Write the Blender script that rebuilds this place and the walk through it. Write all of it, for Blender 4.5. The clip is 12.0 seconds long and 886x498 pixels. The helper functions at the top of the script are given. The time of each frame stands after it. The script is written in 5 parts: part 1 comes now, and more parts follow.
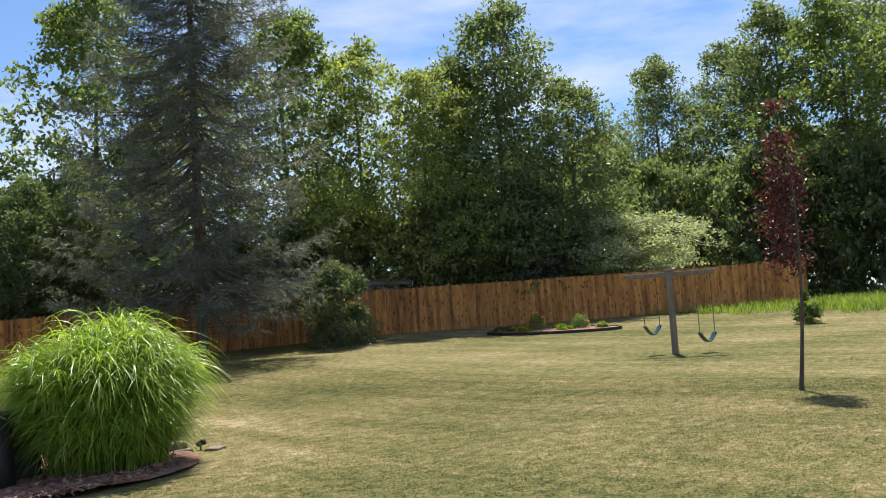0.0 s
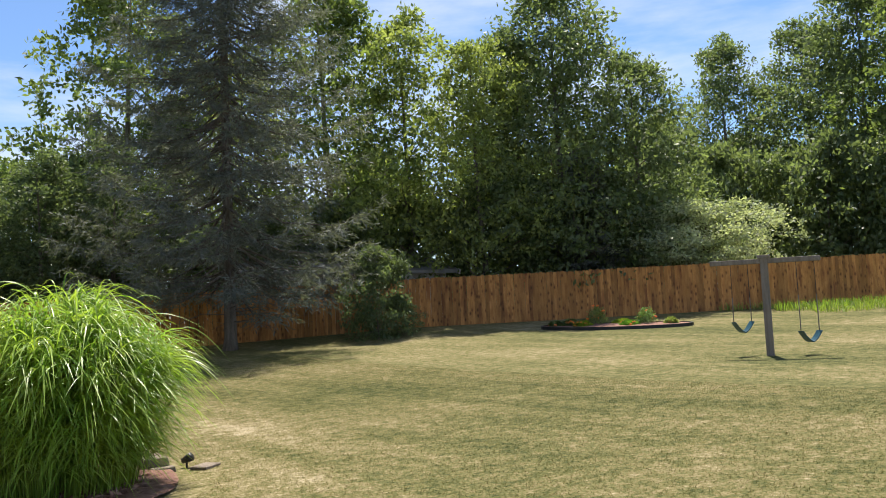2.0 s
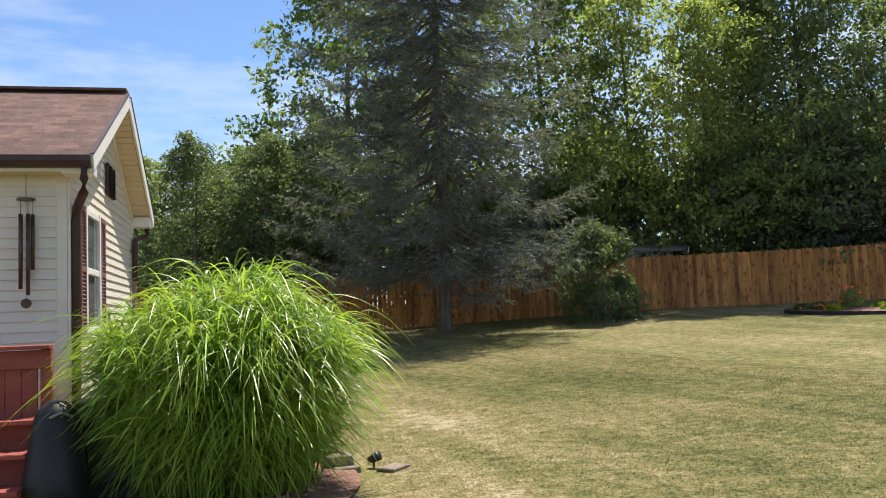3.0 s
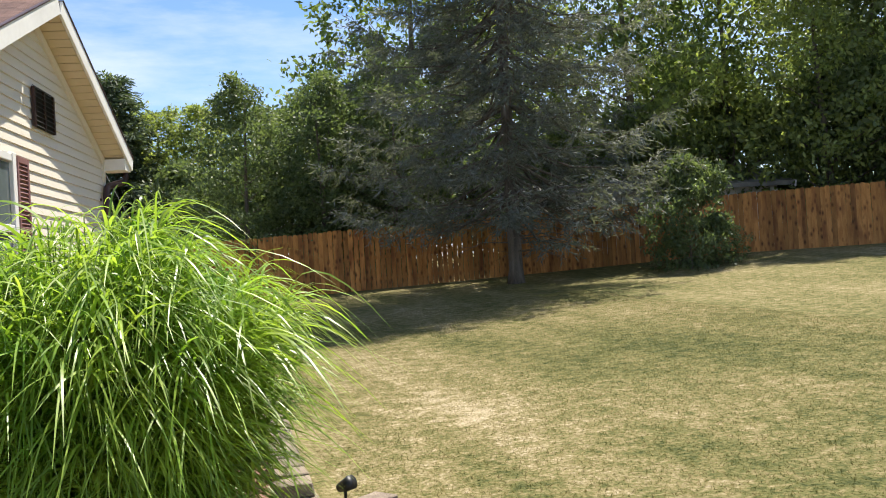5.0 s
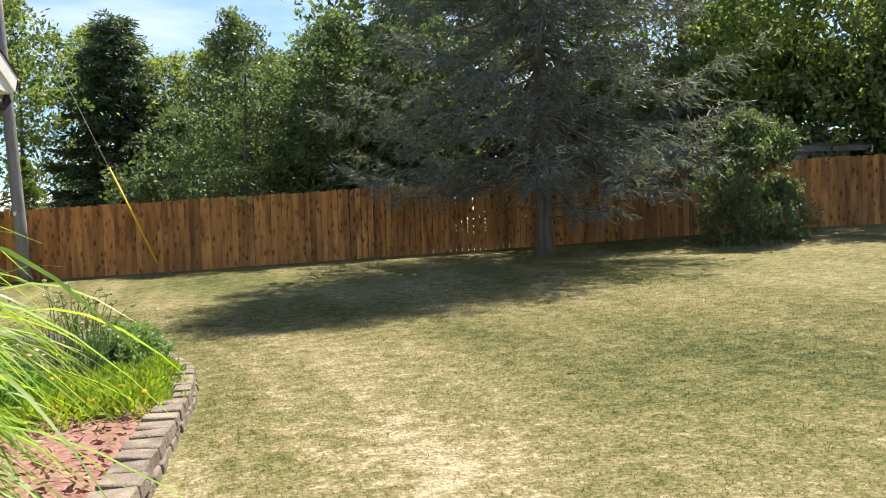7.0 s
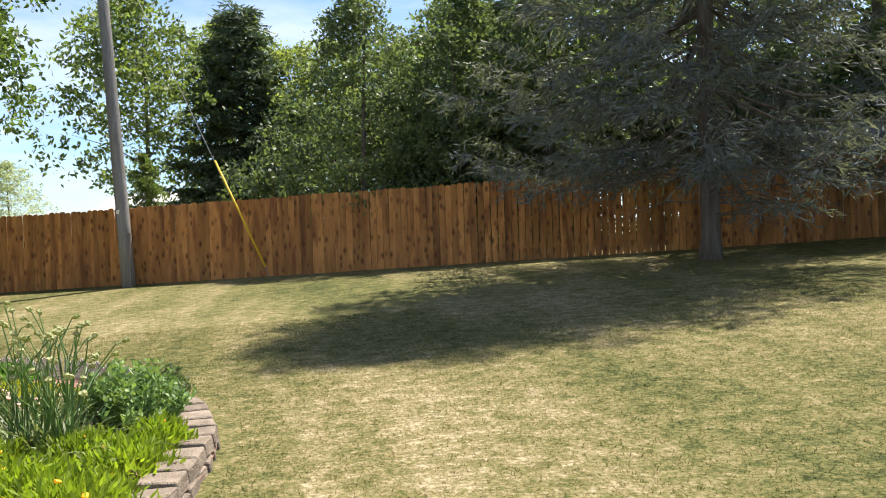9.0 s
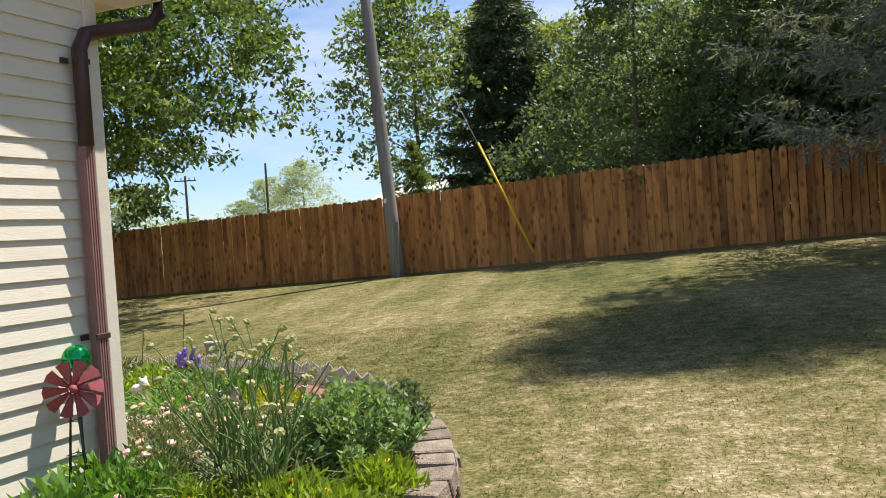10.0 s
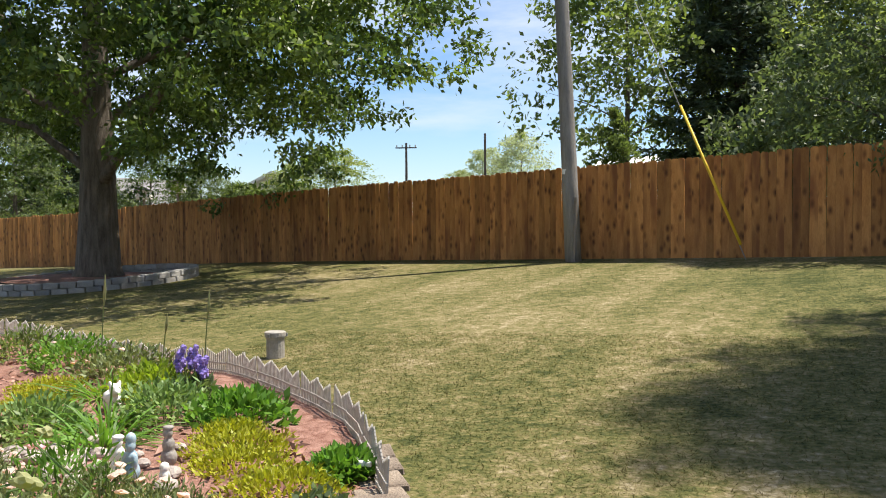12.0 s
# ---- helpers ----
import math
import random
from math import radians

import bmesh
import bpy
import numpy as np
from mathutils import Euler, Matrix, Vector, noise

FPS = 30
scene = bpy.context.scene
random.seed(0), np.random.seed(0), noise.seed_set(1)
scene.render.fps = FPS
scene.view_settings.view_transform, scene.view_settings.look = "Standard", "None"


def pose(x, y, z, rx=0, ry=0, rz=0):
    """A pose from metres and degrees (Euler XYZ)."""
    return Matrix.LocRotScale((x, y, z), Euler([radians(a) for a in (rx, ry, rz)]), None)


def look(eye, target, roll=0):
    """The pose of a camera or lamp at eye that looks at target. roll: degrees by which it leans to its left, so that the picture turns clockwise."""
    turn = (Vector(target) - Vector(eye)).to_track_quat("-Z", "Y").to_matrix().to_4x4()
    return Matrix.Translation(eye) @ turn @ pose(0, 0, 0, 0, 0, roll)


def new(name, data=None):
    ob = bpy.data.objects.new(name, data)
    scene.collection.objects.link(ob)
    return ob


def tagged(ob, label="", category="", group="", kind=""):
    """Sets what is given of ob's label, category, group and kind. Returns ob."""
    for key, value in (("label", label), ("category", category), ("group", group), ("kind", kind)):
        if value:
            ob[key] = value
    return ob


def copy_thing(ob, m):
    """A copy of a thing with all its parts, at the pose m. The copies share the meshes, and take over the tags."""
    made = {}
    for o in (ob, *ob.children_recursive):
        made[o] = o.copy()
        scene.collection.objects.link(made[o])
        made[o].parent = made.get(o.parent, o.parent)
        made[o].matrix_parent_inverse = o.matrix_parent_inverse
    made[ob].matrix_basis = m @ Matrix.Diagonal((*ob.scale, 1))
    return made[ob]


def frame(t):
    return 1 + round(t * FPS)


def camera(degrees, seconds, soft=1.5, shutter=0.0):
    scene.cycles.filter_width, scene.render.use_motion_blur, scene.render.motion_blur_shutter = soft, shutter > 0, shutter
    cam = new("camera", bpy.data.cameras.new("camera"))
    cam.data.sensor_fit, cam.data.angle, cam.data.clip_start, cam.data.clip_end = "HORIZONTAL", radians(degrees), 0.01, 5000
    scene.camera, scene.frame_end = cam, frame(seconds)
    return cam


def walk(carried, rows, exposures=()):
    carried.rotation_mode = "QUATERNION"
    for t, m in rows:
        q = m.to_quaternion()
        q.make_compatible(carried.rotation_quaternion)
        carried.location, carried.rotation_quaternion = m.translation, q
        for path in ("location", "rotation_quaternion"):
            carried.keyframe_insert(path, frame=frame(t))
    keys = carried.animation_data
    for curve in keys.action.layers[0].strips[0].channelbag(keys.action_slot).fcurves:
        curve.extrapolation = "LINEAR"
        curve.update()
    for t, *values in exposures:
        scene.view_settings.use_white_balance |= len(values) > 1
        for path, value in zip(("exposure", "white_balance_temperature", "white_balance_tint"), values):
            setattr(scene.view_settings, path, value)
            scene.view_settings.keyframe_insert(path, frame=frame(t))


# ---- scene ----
cam = camera(53.5, 12.0, soft=1.0)
METRES, EYE, TILT, LEAN, TURN = 18.5, 1.5, -0.56, -1.06, -41.6
ROWS = [
    (0.0, 0.0, 0.0, 0.0, 0.48, 5.72, 4.81),
    (0.5, -0.0063, 0.0371, -0.0005, 0.66, 5.65, 5.33),
    (1.0, -0.01, 0.078, -0.0019, 0.84, 5.53, 5.22),
    (1.5, -0.0106, 0.1182, -0.0021, 1.17, 5.53, 4.68),
    (2.0, -0.0095, 0.1607, -0.0014, 3.42, 5.56, 3.66),
    (2.5, -0.0122, 0.2035, -0.0004, 7.43, 4.77, 3.37),
    (3.0, -0.0147, 0.2451, 0.0011, 17.88, 5.15, 2.97),
    (5.0, -0.03, 0.4035, 0.0054, 23.95, 2.14, 4.3),
    (5.5, -0.0394, 0.4436, 0.0057, 26.37, 0.71, 4.38),
    (6.0, -0.0496, 0.488, 0.0072, 26.54, 0.39, 2.93),
    (6.5, -0.0631, 0.5289, 0.0076, 26.18, 0.14, 2.66),
    (8.5, -0.1292, 0.6851, 0.0098, 29.32, -0.05, 1.92),
    (9.0, -0.1516, 0.7193, 0.0117, 35.47, 0.41, 2.43),
    (9.5, -0.1787, 0.7514, 0.0126, 46.74, 1.07, 3.22),
    (10.0, -0.2068, 0.783, 0.0139, 53.26, 0.24, 4.13),
    (10.5, -0.2324, 0.8151, 0.0142, 62.11, -0.65, 4.85),
    (11.0, -0.2593, 0.85, 0.0132, 62.85, -0.57, 2.62),
    (11.5, -0.2847, 0.885, 0.0144, 65.48, -0.77, 0.7),
    (12.0, -0.3113, 0.916, 0.0152, 67.91, -0.79, 0.21),
]
EXPOSURES = [(0.0, 0.78), (0.5, 0.92), (1.5, 0.88), (2.5, 0.84), (5.0, 1.02), (8.5, 1.2), (9.3, 1.06), (10.5, 0.68), (12.0, 0.86)]
walk(cam, [(t, pose(0, 0, EYE, TILT, LEAN, TURN) @ pose(METRES * x, METRES * y, METRES * z, 90 + pitch, roll, yaw)) for t, x, y, z, yaw, pitch, roll in ROWS], EXPOSURES)

# ---- sky, sun and exposure ----
SUN_AZ = math.atan2(0.73, 0.68)
SUN_EL = radians(64)
world = bpy.data.worlds.new("sky")
scene.world = world
world.use_nodes = True
wn, wl = world.node_tree.nodes, world.node_tree.links
wn.clear()
sky = wn.new("ShaderNodeTexSky")
sky.sky_type, sky.sun_disc = "NISHITA", False
sky.sun_elevation, sky.sun_rotation = SUN_EL, SUN_AZ
sky.air_density, sky.dust_density, sky.ozone_density = 1.0, 0.15, 2.6
tc = wn.new("ShaderNodeTexCoord")
mp = wn.new("ShaderNodeMapping")
mp.inputs["Scale"].default_value = (1.6, 1.6, 7.0)
mp.inputs["Rotation"].default_value = (0.06, 0.05, 0.4)
cl = wn.new("ShaderNodeTexNoise")
cl.inputs["Scale"].default_value, cl.inputs["Detail"].default_value, cl.inputs["Roughness"].default_value = 1.5, 8.0, 0.58
cr = wn.new("ShaderNodeValToRGB")
cr.color_ramp.elements[0].position, cr.color_ramp.elements[1].position = 0.44, 0.74
cm = wn.new("ShaderNodeMixRGB")
cm.inputs["Color2"].default_value = (3.9, 4.15, 4.6, 1)
bg = wn.new("ShaderNodeBackground")
bg.inputs["Strength"].default_value = 0.135
wo = wn.new("ShaderNodeOutputWorld")
wl.new(tc.outputs["Generated"], mp.inputs["Vector"])
wl.new(mp.outputs["Vector"], cl.inputs["Vector"])
wl.new(cl.outputs["Fac"], cr.inputs["Fac"])
wl.new(cr.outputs["Color"], cm.inputs["Fac"])
tint = wn.new("ShaderNodeMixRGB")
tint.blend_type, tint.inputs["Fac"].default_value = "MULTIPLY", 1.0
tint.inputs["Color2"].default_value = (0.53, 0.59, 0.68, 1)
wl.new(sky.outputs["Color"], tint.inputs["Color1"])
wl.new(tint.outputs["Color"], cm.inputs["Color1"])
wl.new(cm.outputs["Color"], bg.inputs["Color"])
wl.new(bg.outputs["Background"], wo.inputs["Surface"])
sun = new("sun", bpy.data.lights.new("sun", "SUN"))
sun.data.energy, sun.data.angle, sun.data.color = 5.0, radians(0.53), (1.0, 0.93, 0.81)
sun.matrix_world = look((0, 0, 40), (-0.73 * math.cos(SUN_EL), -0.68 * math.cos(SUN_EL), 40 - math.sin(SUN_EL)))


# ---- materials ----
def material(name, c1, c2, scale=6.0, rough=0.8, bump=0.0, bump_scale=60.0, stretch=(1, 1, 1), translucent=0.0, metal=0.0, fine=0.35, vary=0.0, island=False, c3=None, spec=0.3, knots=False):
    """Two colours mixed by noise at two scales, with relief, an optional third colour in patches and a shift from piece to piece."""
    m = bpy.data.materials.new(name)
    m.use_nodes = True
    n, l = m.node_tree.nodes, m.node_tree.links
    b, out = n["Principled BSDF"], n["Material Output"]
    b.inputs["Roughness"].default_value, b.inputs["Metallic"].default_value = rough, metal
    b.inputs["Specular IOR Level"].default_value = spec
    co = n.new("ShaderNodeTexCoord")
    ma = n.new("ShaderNodeMapping")
    ma.inputs["Scale"].default_value = stretch
    if vary and not island:
        sh = n.new("ShaderNodeVectorMath")
        sh.operation = "ADD"
        sc = n.new("ShaderNodeVectorMath")
        sc.operation, sc.inputs[3].default_value = "SCALE", 37.0
        l.new(n.new("ShaderNodeObjectInfo").outputs["Random"], sc.inputs[0])
        l.new(co.outputs["Object"], sh.inputs[0])
        l.new(sc.outputs["Vector"], sh.inputs[1])
        l.new(sh.outputs["Vector"], ma.inputs["Vector"])
    else:
        l.new(co.outputs["Object"], ma.inputs["Vector"])
    big, small = n.new("ShaderNodeTexNoise"), n.new("ShaderNodeTexNoise")
    for t, s, d in ((big, scale, 4.0), (small, scale * 9, 3.0)):
        t.inputs["Scale"].default_value, t.inputs["Detail"].default_value = s, d
        l.new(ma.outputs["Vector"], t.inputs["Vector"])
    mixf = n.new("ShaderNodeMix")
    mixf.inputs[0].default_value = fine
    l.new(big.outputs["Fac"], mixf.inputs[2])
    l.new(small.outputs["Fac"], mixf.inputs[3])
    ramp = n.new("ShaderNodeValToRGB")
    e = ramp.color_ramp.elements
    e[0].position, e[1].position = 0.36, 0.64
    e[0].color, e[1].color = (*c1, 1), (*c2, 1)
    l.new(mixf.outputs[0], ramp.inputs["Fac"])
    col = ramp.outputs["Color"]
    if c3:
        p = n.new("ShaderNodeTexNoise")
        p.inputs["Scale"].default_value, p.inputs["Detail"].default_value = scale * 0.35, 3.0
        l.new(ma.outputs["Vector"], p.inputs["Vector"])
        pr = n.new("ShaderNodeValToRGB")
        pr.color_ramp.elements[0].position, pr.color_ramp.elements[1].position = 0.5, 0.68
        l.new(p.outputs["Fac"], pr.inputs["Fac"])
        mx = n.new("ShaderNodeMixRGB")
        mx.inputs["Color2"].default_value = (*c3, 1)
        l.new(pr.outputs["Color"], mx.inputs["Fac"])
        l.new(col, mx.inputs["Color1"])
        col = mx.outputs["Color"]
    if knots:
        km, kv, kr, kx = n.new("ShaderNodeMapping"), n.new("ShaderNodeTexVoronoi"), n.new("ShaderNodeValToRGB"), n.new("ShaderNodeMixRGB")
        kv.inputs["Scale"].default_value = 1.35
        kr.color_ramp.elements[0].position, kr.color_ramp.elements[1].position = 0.08, 0.36
        kr.color_ramp.elements[0].color, kr.color_ramp.elements[1].color = (1, 1, 1, 1), (0, 0, 0, 1)
        kx.inputs["Color2"].default_value = (0.13, 0.05, 0.018, 1)
        l.new(ma.outputs["Vector"], km.inputs["Vector"])
        km.inputs["Scale"].default_value = (1, 1, 2.6)
        l.new(km.outputs["Vector"], kv.inputs["Vector"])
        l.new(kv.outputs["Distance"], kr.inputs["Fac"])
        l.new(kr.outputs["Color"], kx.inputs["Fac"])
        l.new(col, kx.inputs["Color1"])
        col = kx.outputs["Color"]
    if vary:
        src = n.new("ShaderNodeNewGeometry").outputs["Random Per Island"] if island else n.new("ShaderNodeObjectInfo").outputs["Random"]
        mr = n.new("ShaderNodeMapRange")
        mr.inputs["To Min"].default_value, mr.inputs["To Max"].default_value = 1 - vary, 1 + vary
        l.new(src, mr.inputs["Value"])
        hs = n.new("ShaderNodeHueSaturation")
        l.new(mr.outputs["Result"], hs.inputs["Value"])
        l.new(col, hs.inputs["Color"])
        col = hs.outputs["Color"]
    l.new(col, b.inputs["Base Color"])
    if bump:
        bn, bu = n.new("ShaderNodeTexNoise"), n.new("ShaderNodeBump")
        bn.inputs["Scale"].default_value, bn.inputs["Detail"].default_value = bump_scale, 4.0
        bu.inputs["Strength"].default_value, bu.inputs["Distance"].default_value = bump, 0.02
        l.new(ma.outputs["Vector"], bn.inputs["Vector"])
        l.new(bn.outputs["Fac"], bu.inputs["Height"])
        l.new(bu.outputs["Normal"], b.inputs["Normal"])
    if translucent:
        tr, ms = n.new("ShaderNodeBsdfTranslucent"), n.new("ShaderNodeMixShader")
        gain = n.new("ShaderNodeMixRGB")
        gain.blend_type, gain.inputs["Fac"].default_value = "MULTIPLY", 1.0
        gain.inputs["Color2"].default_value = (1.6, 1.65, 0.8, 1)
        ms.inputs["Fac"].default_value = translucent
        l.new(col, gain.inputs["Color1"])
        l.new(gain.outputs["Color"], tr.inputs["Color"])
        l.new(b.outputs["BSDF"], ms.inputs[1])
        l.new(tr.outputs["BSDF"], ms.inputs[2])
        l.new(ms.outputs["Shader"], out.inputs["Surface"])
    return m


def leafy(name, c1, c2, tr=0.4, scale=0.5, vary=0.3, rough=0.5):
    return material(name, c1, c2, scale, rough, translucent=tr, fine=0.3, vary=vary, island=True, spec=0.35)


def turf_material(name, blade):
    """Mown turf: green and straw in patches, mower streaks and tufts, fine relief."""
    m = bpy.data.materials.new(name)
    m.use_nodes = True
    n, l = m.node_tree.nodes, m.node_tree.links
    b, out = n["Principled BSDF"], n["Material Output"]
    b.inputs["Roughness"].default_value, b.inputs["Specular IOR Level"].default_value = 0.9, 0.12
    co = n.new("ShaderNodeTexCoord")
    total = None
    for scale, weight, stretch, turn, detail in ((0.22, 0.30, (1, 1, 1), 0, 3), (1.0, 0.24, (1.2, 0.16, 1), 0.12, 4), (5.5, 0.36, (1, 1, 1), 0, 5), (24.0, 0.46, (1, 1, 1), 0, 5)):
        mp2, tx, mu = n.new("ShaderNodeMapping"), n.new("ShaderNodeTexNoise"), n.new("ShaderNodeMath")
        mp2.inputs["Rotation"].default_value, mp2.inputs["Scale"].default_value = (0, 0, turn), stretch
        tx.inputs["Scale"].default_value, tx.inputs["Detail"].default_value = scale, detail
        mu.operation, mu.inputs[1].default_value = "MULTIPLY", weight
        l.new(co.outputs["Object"], mp2.inputs["Vector"])
        l.new(mp2.outputs["Vector"], tx.inputs["Vector"])
        l.new(tx.outputs["Fac"], mu.inputs[0])
        if total:
            ad = n.new("ShaderNodeMath")
            l.new(total, ad.inputs[0])
            l.new(mu.outputs[0], ad.inputs[1])
            total = ad.outputs[0]
        else:
            total = mu.outputs[0]
    # worn, dry wheel tracks that bend round the planting bed
    def calc(op, a, c):
        q = n.new("ShaderNodeMath")
        q.operation = op
        for i, s in enumerate((a, c)):
            if isinstance(s, (int, float)):
                q.inputs[i].default_value = s
            elif s is not None:
                l.new(s, q.inputs[i])
        return q.outputs[0]

    xyz = n.new("ShaderNodeSeparateXYZ")
    l.new(co.outputs["Object"], xyz.inputs[0])
    dy = calc("SUBTRACT", xyz.outputs["Y"], 15.0)
    off = calc("SUBTRACT", calc("ADD", xyz.outputs["X"], calc("MULTIPLY", calc("MULTIPLY", dy, dy), 0.02)), 6.6)
    mr1 = n.new("ShaderNodeMapRange")
    mr1.interpolation_type = "SMOOTHSTEP"
    mr1.inputs["From Min"].default_value, mr1.inputs["From Max"].default_value = 3.0, 8.0
    mr1.inputs["To Min"].default_value, mr1.inputs["To Max"].default_value = 1.0, 0.0
    l.new(calc("ABSOLUTE", calc("SUBTRACT", dy, 1.0), None), mr1.inputs["Value"])
    reach = mr1.outputs["Result"]
    for centre, half, gain in ((0.0, 0.2, 0.05), (0.68, 0.3, 0.04), (0.3, 2.4, 0.01)):
        mr0 = n.new("ShaderNodeMapRange")
        mr0.interpolation_type = "SMOOTHSTEP"
        mr0.inputs["From Max"].default_value = half
        mr0.inputs["To Min"].default_value, mr0.inputs["To Max"].default_value = gain, 0.0
        l.new(calc("ABSOLUTE", calc("SUBTRACT", off, centre), None), mr0.inputs["Value"])
        total = calc("ADD", total, calc("MULTIPLY", mr0.outputs["Result"], reach))
    ramp = n.new("ShaderNodeValToRGB")
    e = ramp.color_ramp.elements
    e[0].position, e[1].position = 0.545, 0.86
    e[0].color, e[1].color = (0.046, 0.056, 0.017, 1), (0.40, 0.335, 0.22, 1)
    for p, c in ((0.625, (0.103, 0.106, 0.034, 1)), (0.70, (0.166, 0.145, 0.059, 1)), (0.775, (0.248, 0.205, 0.106, 1))):
        el = ramp.color_ramp.elements.new(p)
        el.color = c
    l.new(total, ramp.inputs["Fac"])
    col = ramp.outputs["Color"]
    if blade:
        mr, hs = n.new("ShaderNodeMapRange"), n.new("ShaderNodeHueSaturation")
        mr.inputs["To Min"].default_value, mr.inputs["To Max"].default_value = 0.65, 1.7
        l.new(n.new("ShaderNodeNewGeometry").outputs["Random Per Island"], mr.inputs["Value"])
        l.new(mr.outputs["Result"], hs.inputs["Value"])
        l.new(col, hs.inputs["Color"])
        tr, ms = n.new("ShaderNodeBsdfTranslucent"), n.new("ShaderNodeMixShader")
        ms.inputs["Fac"].default_value = 0.62
        l.new(hs.outputs["Color"], b.inputs["Base Color"])
        l.new(hs.outputs["Color"], tr.inputs["Color"])
        l.new(b.outputs["BSDF"], ms.inputs[1])
        l.new(tr.outputs["BSDF"], ms.inputs[2])
        l.new(ms.outputs["Shader"], out.inputs["Surface"])
    else:
        l.new(col, b.inputs["Base Color"])
        bn, bu = n.new("ShaderNodeTexNoise"), n.new("ShaderNodeBump")
        bn.inputs["Scale"].default_value, bn.inputs["Detail"].default_value = 38.0, 5.0
        bu.inputs["Strength"].default_value, bu.inputs["Distance"].default_value = 1.0, 0.03
        l.new(co.outputs["Object"], bn.inputs["Vector"])
        l.new(bn.outputs["Fac"], bu.inputs["Height"])
        l.new(bu.outputs["Normal"], b.inputs["Normal"])
    return m


M_LAWN = turf_material("lawn_soil_and_thatch", False)
M_BLADE = turf_material("lawn_blades", True)
M_TALLGRASS = leafy("unmown_grass", (0.12, 0.2, 0.03), (0.24, 0.3, 0.07))
M_CEDAR = material("new_cedar_boards", (0.36, 0.152, 0.043), (0.52, 0.248, 0.076), 2.2, 0.75, 0.5, 60, (5, 5, 1.0), vary=0.3, c3=(0.24, 0.095, 0.032), knots=True)
M_POST = material("weathered_timber_post", (0.15, 0.125, 0.105), (0.25, 0.215, 0.18), 2.0, 0.9, 0.5, 40, (8, 8, 0.6))
M_POLE = material("grey_utility_pole_wood", (0.20, 0.19, 0.18), (0.33, 0.31, 0.29), 1.5, 0.9, 0.6, 30, (9, 9, 0.35))
M_SIDING = material("cream_vinyl_siding", (0.66, 0.61, 0.52), (0.72, 0.67, 0.58), 1.3, 0.5, 0.12, 30, (1, 1, 6))
M_SOFFIT = material("cream_soffit_panel", (0.60, 0.50, 0.34), (0.66, 0.56, 0.40), 1.5, 0.55, 0.05, 30)
M_WHITE = material("white_painted_trim", (0.72, 0.71, 0.68), (0.80, 0.79, 0.76), 2.0, 0.5, 0.05, 40)
M_SHINGLE = material("brown_asphalt_shingle", (0.10, 0.058, 0.05), (0.17, 0.10, 0.085), 7.0, 0.95, 0.6, 90, vary=0.25)
M_BROWN = material("brown_gutter_metal", (0.045, 0.026, 0.024), (0.075, 0.042, 0.038), 3.0, 0.4, 0.05, 40)
M_MAROON = material("faded_brown_downspout", (0.22, 0.115, 0.11), (0.28, 0.155, 0.145), 3.0, 0.5, 0.05, 40)
M_GLASS = material("dark_window_glass", (0.10, 0.12, 0.12), (0.14, 0.17, 0.17), 1.0, 0.05, spec=0.6)
M_BLACK = material("black_plastic", (0.012, 0.012, 0.013), (0.03, 0.03, 0.032), 4.0, 0.45, 0.05, 50)
M_REDPAINT = material("red_deck_paint", (0.25, 0.055, 0.04), (0.34, 0.085, 0.065), 3.0, 0.6, 0.3, 40, (1, 1, 5), vary=0.12)
M_BARK = material("grey_brown_bark", (0.085, 0.07, 0.055), (0.20, 0.17, 0.14), 2.5, 0.95, 0.9, 14, (5, 5, 0.8))
M_BARK_DARK = material("dark_conifer_bark", (0.06, 0.048, 0.042), (0.14, 0.115, 0.1), 3.0, 0.95, 0.8, 16, (5, 5, 0.9))
M_LEAF = leafy("broadleaf_green", (0.095, 0.135, 0.05), (0.165, 0.21, 0.08), 0.5)
M_LEAF_LIGHT = leafy("light_green_leaves", (0.16, 0.20, 0.075), (0.25, 0.29, 0.11), 0.5)
M_LEAF_DARK = leafy("dark_green_leaves", (0.08, 0.115, 0.06), (0.14, 0.18, 0.09), 0.42)
M_LEAF_MAPLE = leafy("maple_leaves", (0.035, 0.07, 0.025), (0.15, 0.205, 0.055), 0.45, 0.5, 0.45, 0.4)
# dark green leaves with haze over the woods put into a lighter colour
M_LEAF_HAZED = leafy("haze_lightened_leaves", (0.095, 0.13, 0.07), (0.165, 0.205, 0.105), 0.5)
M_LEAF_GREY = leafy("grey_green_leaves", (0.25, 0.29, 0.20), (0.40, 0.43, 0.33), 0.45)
M_LEAF_RED = leafy("purple_red_leaves", (0.06, 0.014, 0.022), (0.13, 0.035, 0.045), 0.3)
M_SPRUCE = leafy("blue_spruce_needles", (0.10, 0.112, 0.104), (0.165, 0.178, 0.168), 0.3, 0.6, 0.25, 0.6)
M_PINE = leafy("pine_needles", (0.06, 0.09, 0.055), (0.11, 0.145, 0.085), 0.25, 0.6, 0.25, 0.6)
M_ORNAGRASS = leafy("ornamental_grass_blades", (0.13, 0.24, 0.03), (0.32, 0.41, 0.08), 0.42, 2.5, 0.35, 0.36)
M_MULCH = material("red_brown_mulch", (0.16, 0.07, 0.05), (0.33, 0.19, 0.15), 14, 0.95, 0.9, 45)
M_PAVER = material("tan_grey_concrete_paver", (0.15, 0.115, 0.09), (0.29, 0.235, 0.185), 9, 0.9, 0.8, 70, vary=0.15)
